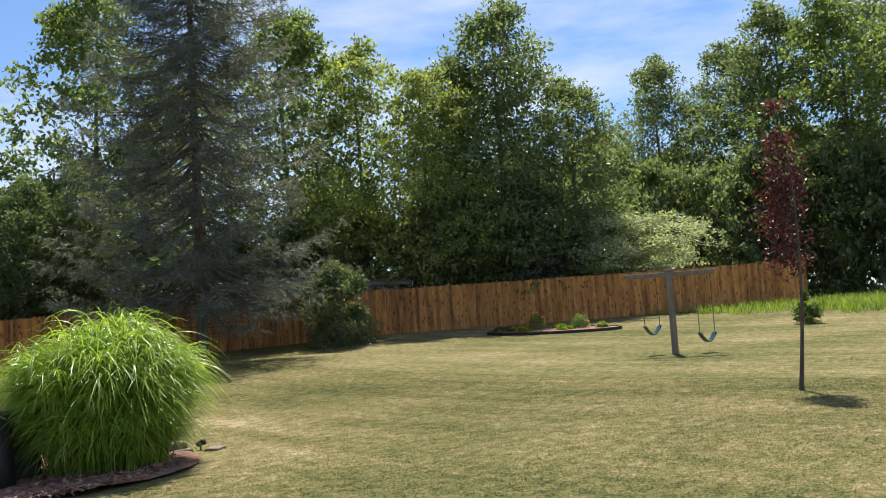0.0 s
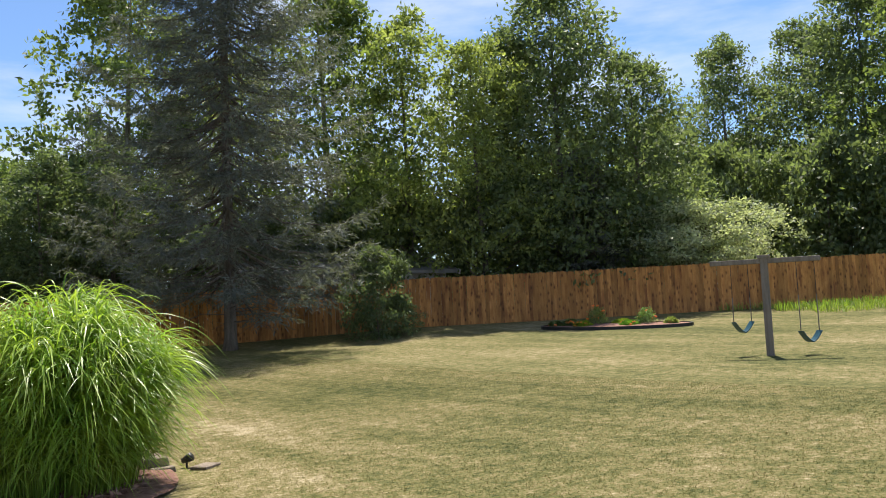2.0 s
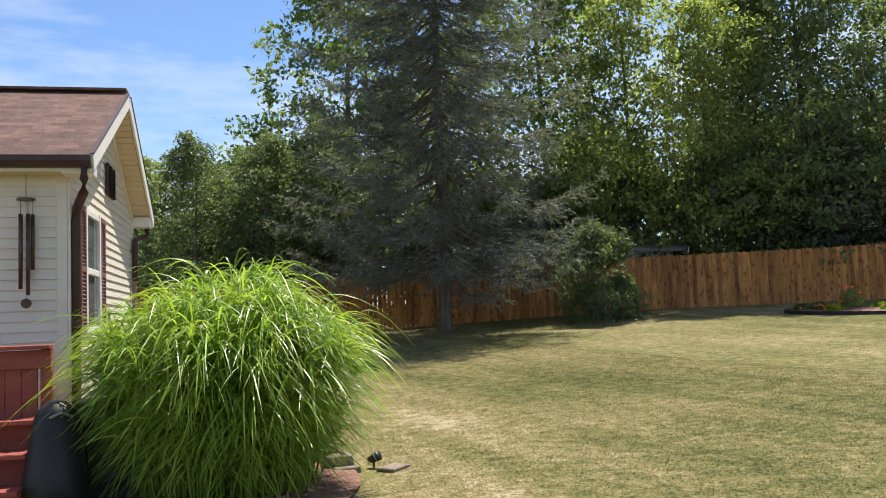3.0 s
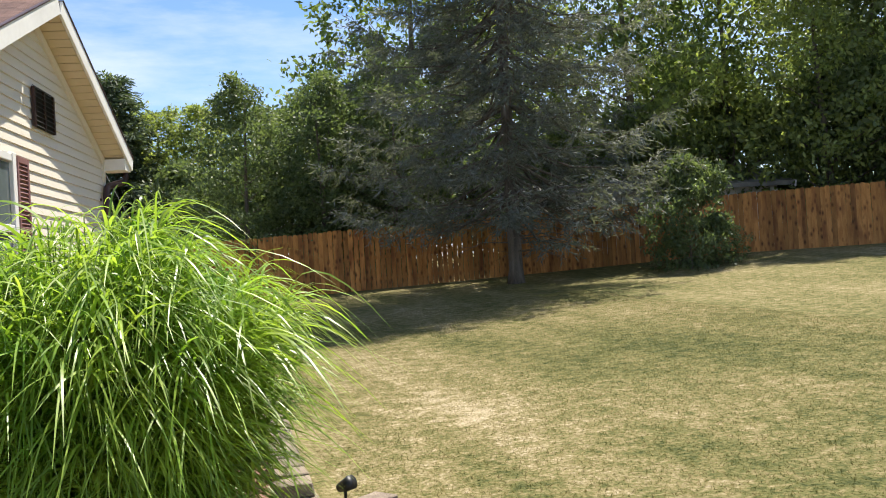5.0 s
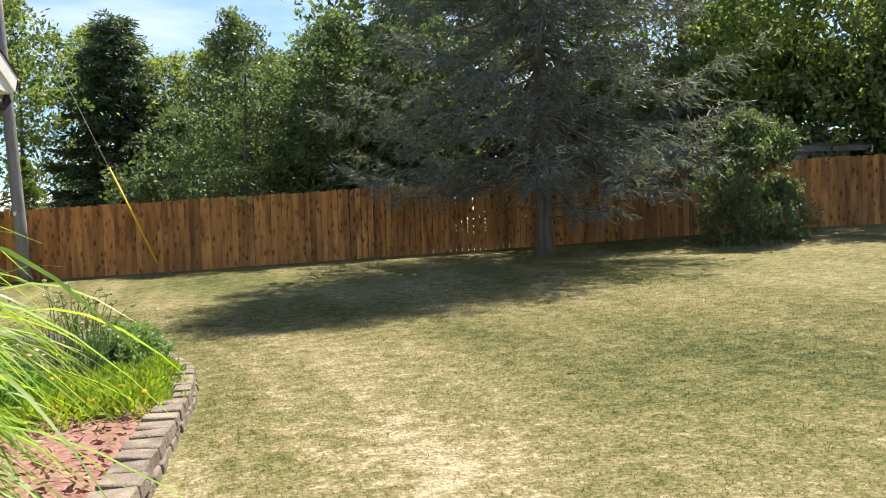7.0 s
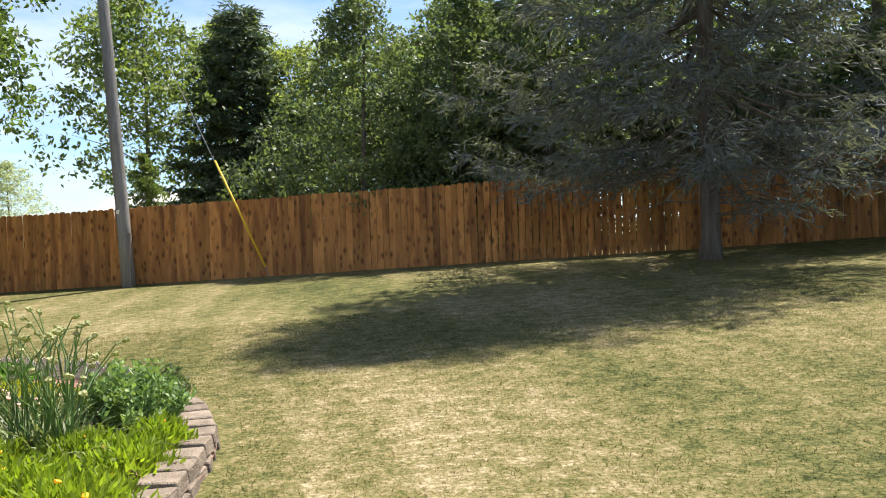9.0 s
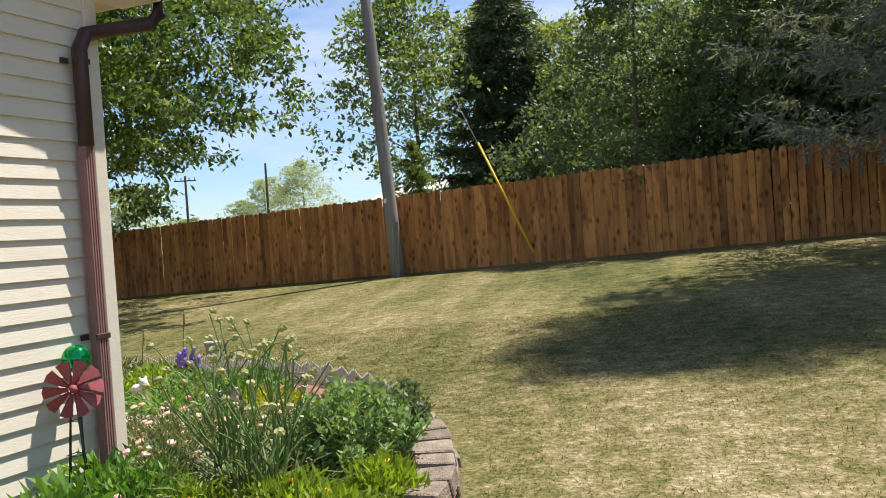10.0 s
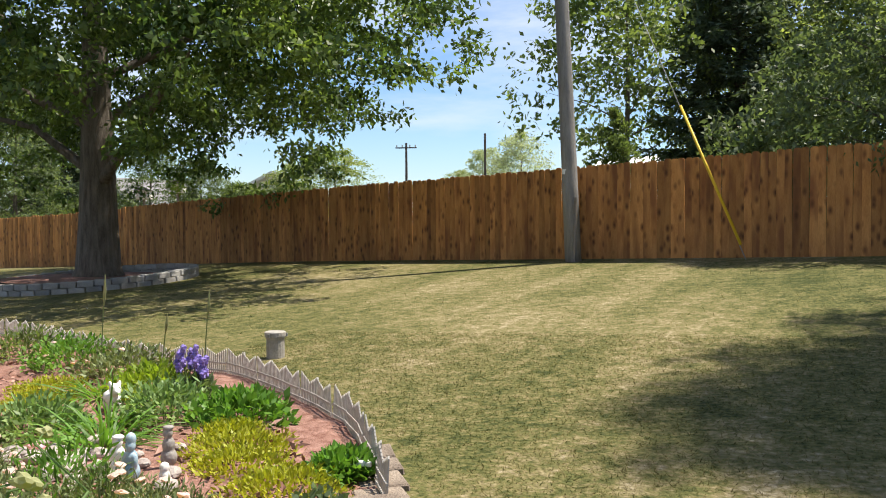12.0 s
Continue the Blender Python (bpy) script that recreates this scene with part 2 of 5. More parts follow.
M_STONE = material("grey_retaining_stone", (0.26, 0.25, 0.24), (0.40, 0.38, 0.36), 5, 0.9, 0.6, 40, vary=0.2)
M_CONCRETE = material("weathered_concrete", (0.26, 0.24, 0.21), (0.40, 0.37, 0.33), 8, 0.9, 0.4, 60)
M_STEEL = material("galvanised_wire", (0.22, 0.22, 0.22), (0.32, 0.32, 0.32), 5, 0.5, metal=0.7)
M_YELLOW = material("yellow_plastic_guard", (0.66, 0.42, 0.02), (0.74, 0.50, 0.04), 4, 0.5, 0.05, 30)
M_ROOF_FAR = material("grey_shingle_roof", (0.17, 0.16, 0.16), (0.26, 0.25, 0.24), 3, 0.9, 0.3, 20)
M_WALL_FAR = material("pale_siding_far", (0.56, 0.53, 0.48), (0.64, 0.61, 0.56), 1, 0.7)


# ---- building helpers ----
def part(name, bm, mat, parent=None, label="", smooth=False):
    me = bpy.data.meshes.new(name)
    bm.to_mesh(me)
    bm.free()
    if smooth:
        me.shade_smooth()
    me.materials.append(mat)
    ob = new(name, me)
    if parent:
        ob.parent = parent
    return tagged(ob, label)


def shared(name, me, parent, m):
    ob = new(name, me)
    ob.parent = parent
    ob.matrix_basis = m
    return ob


def raw_mesh(name, verts, faces, mat):
    """A mesh from arrays: verts (n, 3), faces (m, 3 or 4)."""
    me = bpy.data.meshes.new(name)
    k = faces.shape[1]
    me.vertices.add(len(verts))
    me.vertices.foreach_set("co", np.ascontiguousarray(verts, np.float32).ravel())
    me.loops.add(faces.size)
    me.loops.foreach_set("vertex_index", np.ascontiguousarray(faces, np.int32).ravel())
    me.polygons.add(len(faces))
    me.polygons.foreach_set("loop_start", np.arange(0, faces.size, k, dtype=np.int32))
    me.update(calc_edges=True)
    me.materials.append(mat)
    return me


def empty(name, x, y, z, rz=0.0, label="", category="", group="", kind=""):
    ob = new(name)
    ob.matrix_basis = pose(x, y, z, 0, 0, rz)
    return tagged(ob, label, category, group, kind)


def add_box(bm, size, at=(0, 0, 0), rot=None, bevel=0.0):
    m = Matrix.Translation(at) @ (rot or Matrix()) @ Matrix.Diagonal((*size, 1))
    made = bmesh.ops.create_cube(bm, size=1, matrix=m)["verts"]
    if bevel:
        edges = list({e for v in made for e in v.link_edges})
        bmesh.ops.bevel(bm, geom=edges, offset=bevel, segments=1, affect="EDGES")


def box(size, at=(0, 0, 0), rot=None, bevel=0.0):
    bm = bmesh.new()
    add_box(bm, size, at, rot, bevel)
    return bm


def add_tube(bm, pts, radii, sides=8, cap=True):
    rings = []
    pts = [Vector(p) for p in pts]
    for i, p in enumerate(pts):
        d = (pts[min(i + 1, len(pts) - 1)] - pts[max(i - 1, 0)]).normalized()
        a = d.orthogonal().normalized() if abs(d.z) < 0.95 else Vector((1, 0, 0)) - d * d.x
        a.normalize()
        b = d.cross(a)
        rings.append([bm.verts.new(p + (a * math.cos(k * math.tau / sides) + b * math.sin(k * math.tau / sides)) * radii[i]) for k in range(sides)])
    for r, s in zip(rings, rings[1:]):
        for k in range(sides):
            bm.faces.new((r[k], r[(k + 1) % sides], s[(k + 1) % sides], s[k]))
    if cap:
        bm.faces.new(rings[0][::-1])
        bm.faces.new(rings[-1])


def tube(pts, radii, sides=8):
    bm = bmesh.new()
    add_tube(bm, pts, radii, sides)
    return bm


def prism(outline, thick, axis_m=None):
    """A flat outline in local x, z pushed through thick along local y."""
    bm = bmesh.new()
    a = [bm.verts.new((x, 0, z)) for x, z in outline]
    b = [bm.verts.new((x, thick, z)) for x, z in outline]
    bm.faces.new(a)
    bm.faces.new(b[::-1])
    for i in range(len(a)):
        j = (i + 1) % len(a)
        bm.faces.new((a[j], a[i], b[i], b[j]))
    bmesh.ops.recalc_face_normals(bm, faces=bm.faces)
    if axis_m:
        bm.transform(axis_m)
    return bm


def unit(v):
    return v / np.maximum(np.linalg.norm(v, axis=-1, keepdims=True), 1e-9)


def leaves(name, base, way, length, width, mat, rng):
    """Many rhombic leaves, folded a little along the middle."""
    n = len(base)
    way = unit(way)
    side = unit(np.cross(way, unit(rng.normal(size=(n, 3)))))
    up = np.cross(side, way)
    length = np.broadcast_to(length, n)[:, None] * rng.uniform(0.7, 1.3, (n, 1))
    width = np.broadcast_to(width, n)[:, None] * rng.uniform(0.7, 1.2, (n, 1))
    mid = base + way * length * 0.45
    v = np.stack([base, mid + side * width / 2 + up * width * 0.12, base + way * length, mid - side * width / 2 + up * width * 0.12], 1).reshape(-1, 3)
    return raw_mesh(name, v, np.arange(4 * n).reshape(n, 4), mat)


def blades(name, base, way, length, droop, width, mat, rng, seg=5):
    """Arching tapered strips that start at base along way and bend over by droop."""
    n = len(base)
    way = unit(way)
    flat = unit(way * (1, 1, 0.0) + rng.normal(size=(n, 3)) * (0.02, 0.02, 0))
    side = unit(np.cross(flat, (0, 0, 1.0)) + rng.normal(size=(n, 3)) * 0.35)
    s = np.linspace(0, 1, seg + 1)[None, :, None]
    length, droop, width = (np.broadcast_to(a, n)[:, None, None] for a in (length, droop, width))
    mid = base[:, None] + way[:, None] * length * s + (flat[:, None] * 0.35 + np.array((0, 0, -1.0))) * droop * s**2.2
    w = width / 2 * (1 - s) ** 0.6 * np.minimum(1, 0.4 + 3 * s) + 0.0006
    v = np.stack([mid - side[:, None] * w, mid + side[:, None] * w], 2).reshape(-1, 3)
    k = 2 * (seg + 1)
    f = np.array([(2 * i, 2 * i + 1, 2 * i + 3, 2 * i + 2) for i in range(seg)])
    return raw_mesh(name, v, (np.arange(n)[:, None, None] * k + f).reshape(-1, 4), mat)


# ---- ground ----
def ground_z(x, y):
    u = np.clip(x, -26, 38)
    v = np.clip(y, -8, 35)
    return -0.0612 + 0.02484 * u - 0.02431 * v + 0.00024 * u * u + 0.00063 * u * v + 0.00133 * v * v


def gz(x, y):
    return float(ground_z(x, y))


def axis_steps(lo, hi, step, far):
    mid = np.arange(lo, hi + 0.01, step)
    out = np.cumsum(np.geomspace(step * 1.5, far / 3, 12))
    return np.concatenate([lo - out[::-1], mid, hi + out])


gx, gy = axis_steps(-30, 45, 0.75, 400), axis_steps(-12, 48, 0.75, 400)
XX, YY = np.meshgrid(gx, gy)
ZZ = ground_z(XX, YY)
nx, ny = len(gx), len(gy)
idx = np.arange(nx * ny).reshape(ny, nx)
quad = np.stack([idx[:-1, :-1], idx[:-1, 1:], idx[1:, 1:], idx[1:, :-1]], -1).reshape(-1, 4)
gm = raw_mesh("ground", np.stack([XX, YY, ZZ], -1).reshape(-1, 3), quad, M_LAWN)
gm.shade_smooth()
tagged(new("ground", gm), "sunny mown lawn with green and dry straw patches", "ground", kind="structure")

rng = np.random.default_rng(7)


def turf(name, n, x0, x1, y0, y1, keep, size, mat, label):
    p = np.stack([rng.uniform(x0, x1, n), rng.uniform(y0, y1, n), np.zeros(n)], -1)
    p = p[keep(p[:, 0], p[:, 1])]
    p[:, 2] = ground_z(p[:, 0], p[:, 1]) - 0.006
    k = len(p)
    way = rng.normal(size=(k, 3)) * (1, 1, 0.12) + (0, 0, 0.1)
    way[:, 2] = np.abs(way[:, 2]) + 0.5
    way = unit(way)
    ln = size * rng.uniform(0.6, 1.4, (k, 1))
    side = unit(np.cross(way, rng.normal(size=(k, 3)))) * size * 0.13
    v = np.stack([p - side, p + side, p + way * ln], 1).reshape(-1, 3)
    tagged(new(name, raw_mesh(name, v, np.arange(3 * k).reshape(k, 3), mat)), label, "grass", kind="stuff")


def off_bed(x, y):
    rim = np.interp(y, (9.7, 10.5, 11.6, 15.5, 17.4, 18.5, 19.6, 20.3, 21.1, 22.15, 22.62, 23.9), (4.6, 5.4, 5.6, 5.8, 5.95, 5.9, 5.5, 5.0, 4.3, 2.7, 1.0, -3.6))
    return ((x > rim) | (y > 24) | (y < 9.65)) & ~((x < 3.2) & (y < 13) & (y > 9))


turf("lawn_grass", 640000, 1, 14, 3, 25, off_bed, 0.03, M_BLADE, "short mown lawn grass, partly dried to straw")
turf("lawn_grass", 70000, -12, 24, 2, 33, lambda x, y: off_bed(x, y) & ~((x > 1) & (x < 14) & (y > 3) & (y < 25)), 0.04, M_BLADE, "short mown lawn grass, partly dried to straw")

# ---- cedar fence ----
FENCE = [(-31.0, 38.6), (-14.6, 37.0), (21.6, 29.0), (37.0, 18.2)]
BOARD = {}


def board_mesh(w, h):
    key = (round(w, 3), round(h, 3))
    if key not in BOARD:
        c = w * 0.22
        bm = prism([(-w / 2, 0), (w / 2, 0), (w / 2, h - c), (w / 2 - c, h), (-w / 2 + c, h), (-w / 2, h - c)], 0.017)
        me = bpy.data.meshes.new("board")
        bm.to_mesh(me)
        bm.free()
        me.materials.append(M_CEDAR)
        BOARD[key] = me
    return BOARD[key]


def fence_panel(x0, y0, x1, y1, gap, low):
    length = math.hypot(x1 - x0, y1 - y0)
    turn = math.degrees(math.atan2(y1 - y0, x1 - x0))
    z0, z1 = gz(x0, y0), gz(x1, y1)
    root = empty("fence_panel", x0, y0, z0, turn, "cedar privacy fence panel of upright dog-eared boards", "fence panel", "fence along the lawn")
    slope = (z1 - z0) / length
    n = round(length / (0.14 + gap))
    pitch = length / n
    for i in range(n):
        x = (i + 0.5) * pitch
        h = random.choice((1.865, 1.875, 1.885, 1.895)) - low
        w = random.choice((0.136, 0.138, 0.14)) if gap else random.choice((0.14, 0.1415))
        shared("board", board_mesh(min(w, pitch - 0.001), h), root, pose(x, random.uniform(-0.004, 0.004), slope * x - 0.045, random.uniform(-0.2, 0.2), random.uniform(-0.35, 0.35), 0))
    for h in (0.3, 0.95, 1.55):
        ang = Matrix.Rotation(-math.atan(slope), 4, "Y")
        part("rail", box((length - 0.01, 0.038, 0.085), (length / 2, 0.042, slope * length / 2 + h), ang, 0.004), M_CEDAR, root)
    part("post", box((0.09, 0.09, 1.95), (0.045, 0.11, 0.82), None, 0.006), M_CEDAR, root)


for (ax, ay), (bx, by) in zip(FENCE, FENCE[1:]):
    total = math.hypot(bx - ax, by - ay)
    count = round(total / 2.42)
    for i in range(count):
        p, q = i / count, (i + 1) / count
        px, py = ax + (bx - ax) * p, ay + (by - ay) * p
        gap = random.choice((0.0, 0.0, 0.004, 0.007)) if px < 5 else (0.014 if 8 < px < 13.5 else random.choice((0.0, 0.003)))
        fence_panel(px, py, ax + (bx - ax) * q, ay + (by - ay) * q, gap, 0.06 if ax < -20 else 0.0)


# ---- trees ----
def wood(rng, height, r0, limbs, trunk_top=0.9, sides=9, bend=0.25):
    """A tapered, slightly bent trunk with limbs that reach the given ends."""
    bm = bmesh.new()
    ph = rng.uniform(0, 6, 2)
    line = []
    for s in np.linspace(0, 1, 9):
        line.append(Vector((bend * math.sin(2.2 * s + ph[0]) - bend * math.sin(ph[0]), bend * math.sin(1.9 * s + ph[1]) - bend * math.sin(ph[1]), s * height * trunk_top)))
    rad = [r0 * (1.45 if i == 0 else 1.0) * (1 - 0.88 * (i / 8) ** 0.9) for i in range(9)]
    line.insert(1, line[0].lerp(line[1], 0.25))
    rad.insert(1, r0 * 1.02)
    add_tube(bm, [line[0] - Vector((0, 0, 0.15)), *line[1:]], rad, sides)
    for end in limbs:
        e = Vector(end)
        s = min(0.92, max(0.12, (e.z - 0.45 * math.hypot(e.x, e.y)) / (height * trunk_top)))
        k = s * 8
        i = min(7, int(k))
        start = line[i + 1 if i else 0].lerp(line[i + 2 if i else 2], k - i)
        r = r0 * (1 - 0.88 * s) * 0.34
        mid = start.lerp(e, 0.5) + Vector((0, 0, 0.06 * (e - start).length)) + Vector(rng.normal(size=3) * 0.12)
        add_tube(bm, [start, mid, e], [r, r * 0.6, r * 0.2], 5, False)
    return bm


def broadleaf(name, seed, height, radius, bottom, count, leaf, mat, bark, r0, label, shape=1.0, flat=0.8, lobes=26, droop=-0.1, clump=0.7, every=1):
    """A tree at the origin: trunk with limbs, and a crown of leaves in uneven clumps. shape over 1: narrower to the top."""
    r = np.random.default_rng(seed)
    root = empty(name, 0, 0, 0, 0, label, "tree")
    z = bottom + (height - bottom) * np.linspace(0.06, 0.97, lobes) + r.normal(size=lobes) * 0.3
    rel = (z - bottom) / (height - bottom)
    wide = radius * np.clip(np.sin(np.pi * np.clip(0.16 + 0.84 * rel, 0, 1)) ** 0.6 * (1.12 - 0.35 * rel * shape), 0.08, 1)
    a = np.arange(lobes) * 2.4 + r.normal(size=lobes) * 0.35
    d = wide * r.uniform(0.45, 0.8, lobes)
    centre = np.stack([np.cos(a) * d, np.sin(a) * d, z], -1)
    size = np.clip(wide * r.uniform(0.42, 0.62, lobes), 0.1 * radius, 3.2)
    part("trunk", wood(r, height, r0, centre[every // 2::every] * (1, 1, 0.97)), bark, root, smooth=True)
    n_clump = lobes * 34
    which = r.integers(0, lobes, n_clump)
    out = unit(r.normal(size=(n_clump, 3)) + (0, 0, 0.25))
    spot = centre[which] + out * size[which][:, None] * (r.uniform(0.35, 1.0, (n_clump, 1)) ** 0.5) * (1, 1, flat)
    near = r.integers(0, n_clump, count)
    jit = r.normal(size=(count, 3)) * np.array((1, 1, 0.55)) * clump * 0.42 * (0.6 + 0.4 * r.random((count, 1)))
    base = spot[near] + jit
    way = r.normal(size=(count, 3)) + out[near] * 0.5 + (0, 0, droop)
    shared_me = leaves("crown", base, way, leaf, leaf * 0.55, mat, r)
    ob = new("crown", shared_me)
    ob.parent = root
    return root


def conifer(name, seed, height, radius, bottom, mat, bark, r0, label, step=0.5, per=9, droop=0.25, twig=0.55, card=0.3, cards=5, thin=1.0, power=0.85, slim=0.26, inner=0.18, dead=0):
    """A tree at the origin: straight trunk, whorls of drooping branches with hanging twigs of needles."""
    r = np.random.default_rng(seed)
    root = empty(name, 0, 0, 0, 0, label, "tree")
    bm = bmesh.new()
    add_tube(bm, [(0, 0, -0.15), (0.02, 0, 0.4), (0.05, 0.03, height * 0.5), (0, 0, height * 0.98)], [r0 * 1.4, r0, r0 * 0.55, 0.03], 10)
    base, way, size = [], [], []
    z = bottom
    while z < height - 0.3:
        reach = radius * max(0.04, 1 - (z - bottom) / (height - bottom)) ** power
        for k in range(per):
            a = k * math.tau / per + r.uniform(-0.35, 0.35) + z * 1.3
            ln = reach * (r.uniform(0.45, 1.05) if r.random() < 0.75 else r.uniform(1.0, 1.15))
            h = np.array((math.cos(a), math.sin(a), 0.0))
            zz = z + r.uniform(-0.3, 0.3)
            sag = droop * ln * r.uniform(0.6, 1.4)
            line = [h * ln * s + (0, 0, zz - sag * math.sin(2.2 * s) + 0.35 * sag * s * s * 1.6) for s in (0, 0.35, 0.7, 1.0)]
            add_tube(bm, line, [0.012 + 0.007 * ln, 0.008 + 0.005 * ln, 0.010, 0.005], 4, False)
            m = max(3, int(ln * 6.5 * thin))
            s = r.uniform(inner, 1.0, m) ** 0.75
            p = np.stack([np.interp(s, (0, 0.35, 0.7, 1), [q[j] for q in line]) for j in range(3)], -1)
            flank = np.array((-h[1], h[0], 0)) * r.choice((-1, 1), (m, 1)) * r.uniform(0.3, 1, (m, 1))
            tw = unit(flank + h * r.uniform(0.2, 0.9, (m, 1)) + np.array((0, 0, 1)) * r.uniform(-0.75, 0.05, (m, 1)))
            tl = twig * r.uniform(0.5, 1.2, (m, 1)) * (1.15 - 0.5 * s[:, None])
            for c in range(cards):
                base.append(p + tw * tl * (c / cards) * 1.2)
                way.append(tw + r.normal(size=(m, 3)) * 0.5)
                size.append(np.full(m, card))
        z += step * (0.7 + 0.6 * (1 - (z - bottom) / (height - bottom))) * r.uniform(0.8, 1.2)
    for k in range(dead):
        a, z0, ln = r.uniform(0, math.tau), r.uniform(0.35, 1.1) * bottom, r.uniform(0.5, 0.85) * radius * 0.7
        h = np.array((math.cos(a), math.sin(a), 0.0))
        add_tube(bm, [(0, 0, z0), h * ln * 0.5 + (0, 0, z0 + 0.05), h * ln + (0, 0, z0 - 0.3)], [0.022, 0.014, 0.005], 4, False)
        for c in range(5):
            q = h * ln * r.uniform(0.4, 0.95) + (0, 0, z0 - 0.05)
            add_tube(bm, [q, q + r.normal(size=3) * (0.3, 0.3, 0.15) - (0, 0, 0.15)], [0.006, 0.003], 3, False)
    part("trunk", bm, bark, root, smooth=True)
    base, way, size = np.concatenate(base), np.concatenate(way), np.concatenate(size)
    ob = new("crown", leaves("crown", base, way, size, size * slim, mat, r))
    ob.parent = root
    return root


def put(root, x, y, scale=1.0, turn=0.0, tall=1.0, z=None):
    root.matrix_basis = pose(x, y, gz(x, y) if z is None else z, 0, 0, turn) @ Matrix.Diagonal((scale, scale, scale * tall, 1))


def again(root, x, y, scale=1.0, turn=0.0, tall=1.0, label="", mat=None):
    ob = copy_thing(root, Matrix())
    put(ob, x, y, scale, turn, tall)
    if mat:
        for c in ob.children:
            if c.name.startswith("crown"):
                c.material_slots[0].link = "OBJECT"
                c.material_slots[0].material = mat
    return tagged(ob, label)


# the great spruce in front of the fence, and the dark shrub beside it
spruce = conifer("spruce_tree", 3, 20.0, 4.9, 2.4, M_SPRUCE, M_BARK, 0.2, "tall blue-grey spruce with drooping boughs before the fence", 0.43, 13, 0.28, 0.7, 0.19, 9, 1.75, 0.5, 0.17, 0.14, 26)
put(spruce, 13.8, 28.4)
fir = conifer("pine_tree", 5, 13.0, 3.2, 1.0, M_PINE, M_BARK_DARK, 0.2, "dark green pine standing behind the fence", 0.42, 12, 0.12, 0.7, 0.34, 6, 1.6, 0.6, 0.24, 0.12)
put(fir, 2.9, 45.6, 0.95, 0, 0.8)
tree_a = broadleaf("deciduous_tree", 11, 15.0, 4.4, 1.6, 14500, 0.25, M_LEAF, M_BARK, 0.22, "tall green deciduous tree behind the fence")
put(tree_a, 14.8, 40.5, 1.15, 20)
tree_b = broadleaf("deciduous_tree", 12, 13.0, 3.6, 1.2, 11500, 0.22, M_LEAF_LIGHT, M_BARK, 0.18, "light green airy tree behind the fence", 0.8, 0.9, 30, -0.1, 0.6)
put(tree_b, 23.2, 31.4, 1.0, 0, 1.0)
tree_c = broadleaf("deciduous_tree", 13, 16.0, 4.5, 1.0, 19000, 0.25, M_LEAF_HAZED, M_BARK, 0.24, "dense dark green tree with a full rounded crown", 1.15, 1.0, 40, -0.2, 0.75)
put(tree_c, 29.0, 28.0, 0.95, 0, 0.97)
thicket = broadleaf("wild_shrub", 14, 4.6, 2.6, 0.1, 9500, 0.2, M_LEAF_DARK, M_BARK, 0.07, "dark leafy undergrowth behind the fence", 0.7, 0.9, 20, -0.1, 0.5)
put(thicket, 12.0, 36.0)

# woods behind the fence, from the swing's side round to the far garden
for x, y, s, tu, ta in ((20.9, 33.6, 1.0, 130, 0.98),):
    again(tree_a, x, y, s, tu, ta)
for x, y, s, tu, ta in ((25.2, 28.9, 0.85, 75, 1.05), (18.6, 38.5, 1.0, 200, 0.95), (46.5, 36.5, 0.9, 140, 0.95)):
    again(tree_b, x, y, s, tu, ta)
for x, y, s, tu, ta in ((32.0, 26.6, 0.75, 130, 0.92), (27.8, 29.8, 0.8, 200, 0.95), (48.7, 32.8, 0.85, 60, 1.15), (50.5, 28.6, 1.0, 110, 1.0), (48.4, 24.6, 1.05, 170, 1.02), (49.5, 15.5, 1.15, 15, 0.98), (53.5, 11.0, 1.15, 95, 1.0), (54.0, 19.5, 1.2, 140, 1.05)):
    again(tree_c, x, y, s, tu, ta)
for x, y, s, tu, ta in ((46.5, 20.0, 1.1, 300, 1.0), (47.5, 28.5, 0.75, 20, 0.75), (56.0, 7.0, 1.2, 30, 1.0)):
    again(tree_a, x, y, s, tu, ta)
again(fir, 29.2, 27.2, 0.62, 40, 0.85, "small bluish pine above the fence", M_SPRUCE)
for x, y, s, tu, ta, mt in ((4.9, 46.5, 0.68, 75, 0.95, M_LEAF_LIGHT), (6.4, 46.2, 0.85, 190, 0.76, None), (2.0, 52.0, 0.9, 90, 0.95, None)):
    again(tree_b, x, y, s, tu, ta, mat=mt)
airy = broadleaf("deciduous_tree", 15, 10.0, 3.3, 3.7, 9500, 0.22, M_LEAF, M_BARK, 0.14, "airy green tree with drooping sprays behind the fence", 0.6, 1.0, 26, -0.4, 0.65)
put(airy, -0.75, 45.6)
for x, y, s, tu, ta in ((9.0, 45.5, 0.8, 240, 0.68), (12.0, 46.8, 0.78, 310, 0.76), (10.6, 36.8, 0.55, 100, 0.85), (7.2, 34.3, 0.5, 15, 0.93), (9.6, 34.1, 0.48, 200, 0.98), (11.9, 33.9, 0.5, 290, 1.02), (15.5, 37.0, 0.72, 30, 0.9)):
    again(tree_a, x, y, s, tu, ta, mat=M_LEAF_DARK if x != 12.0 else None)
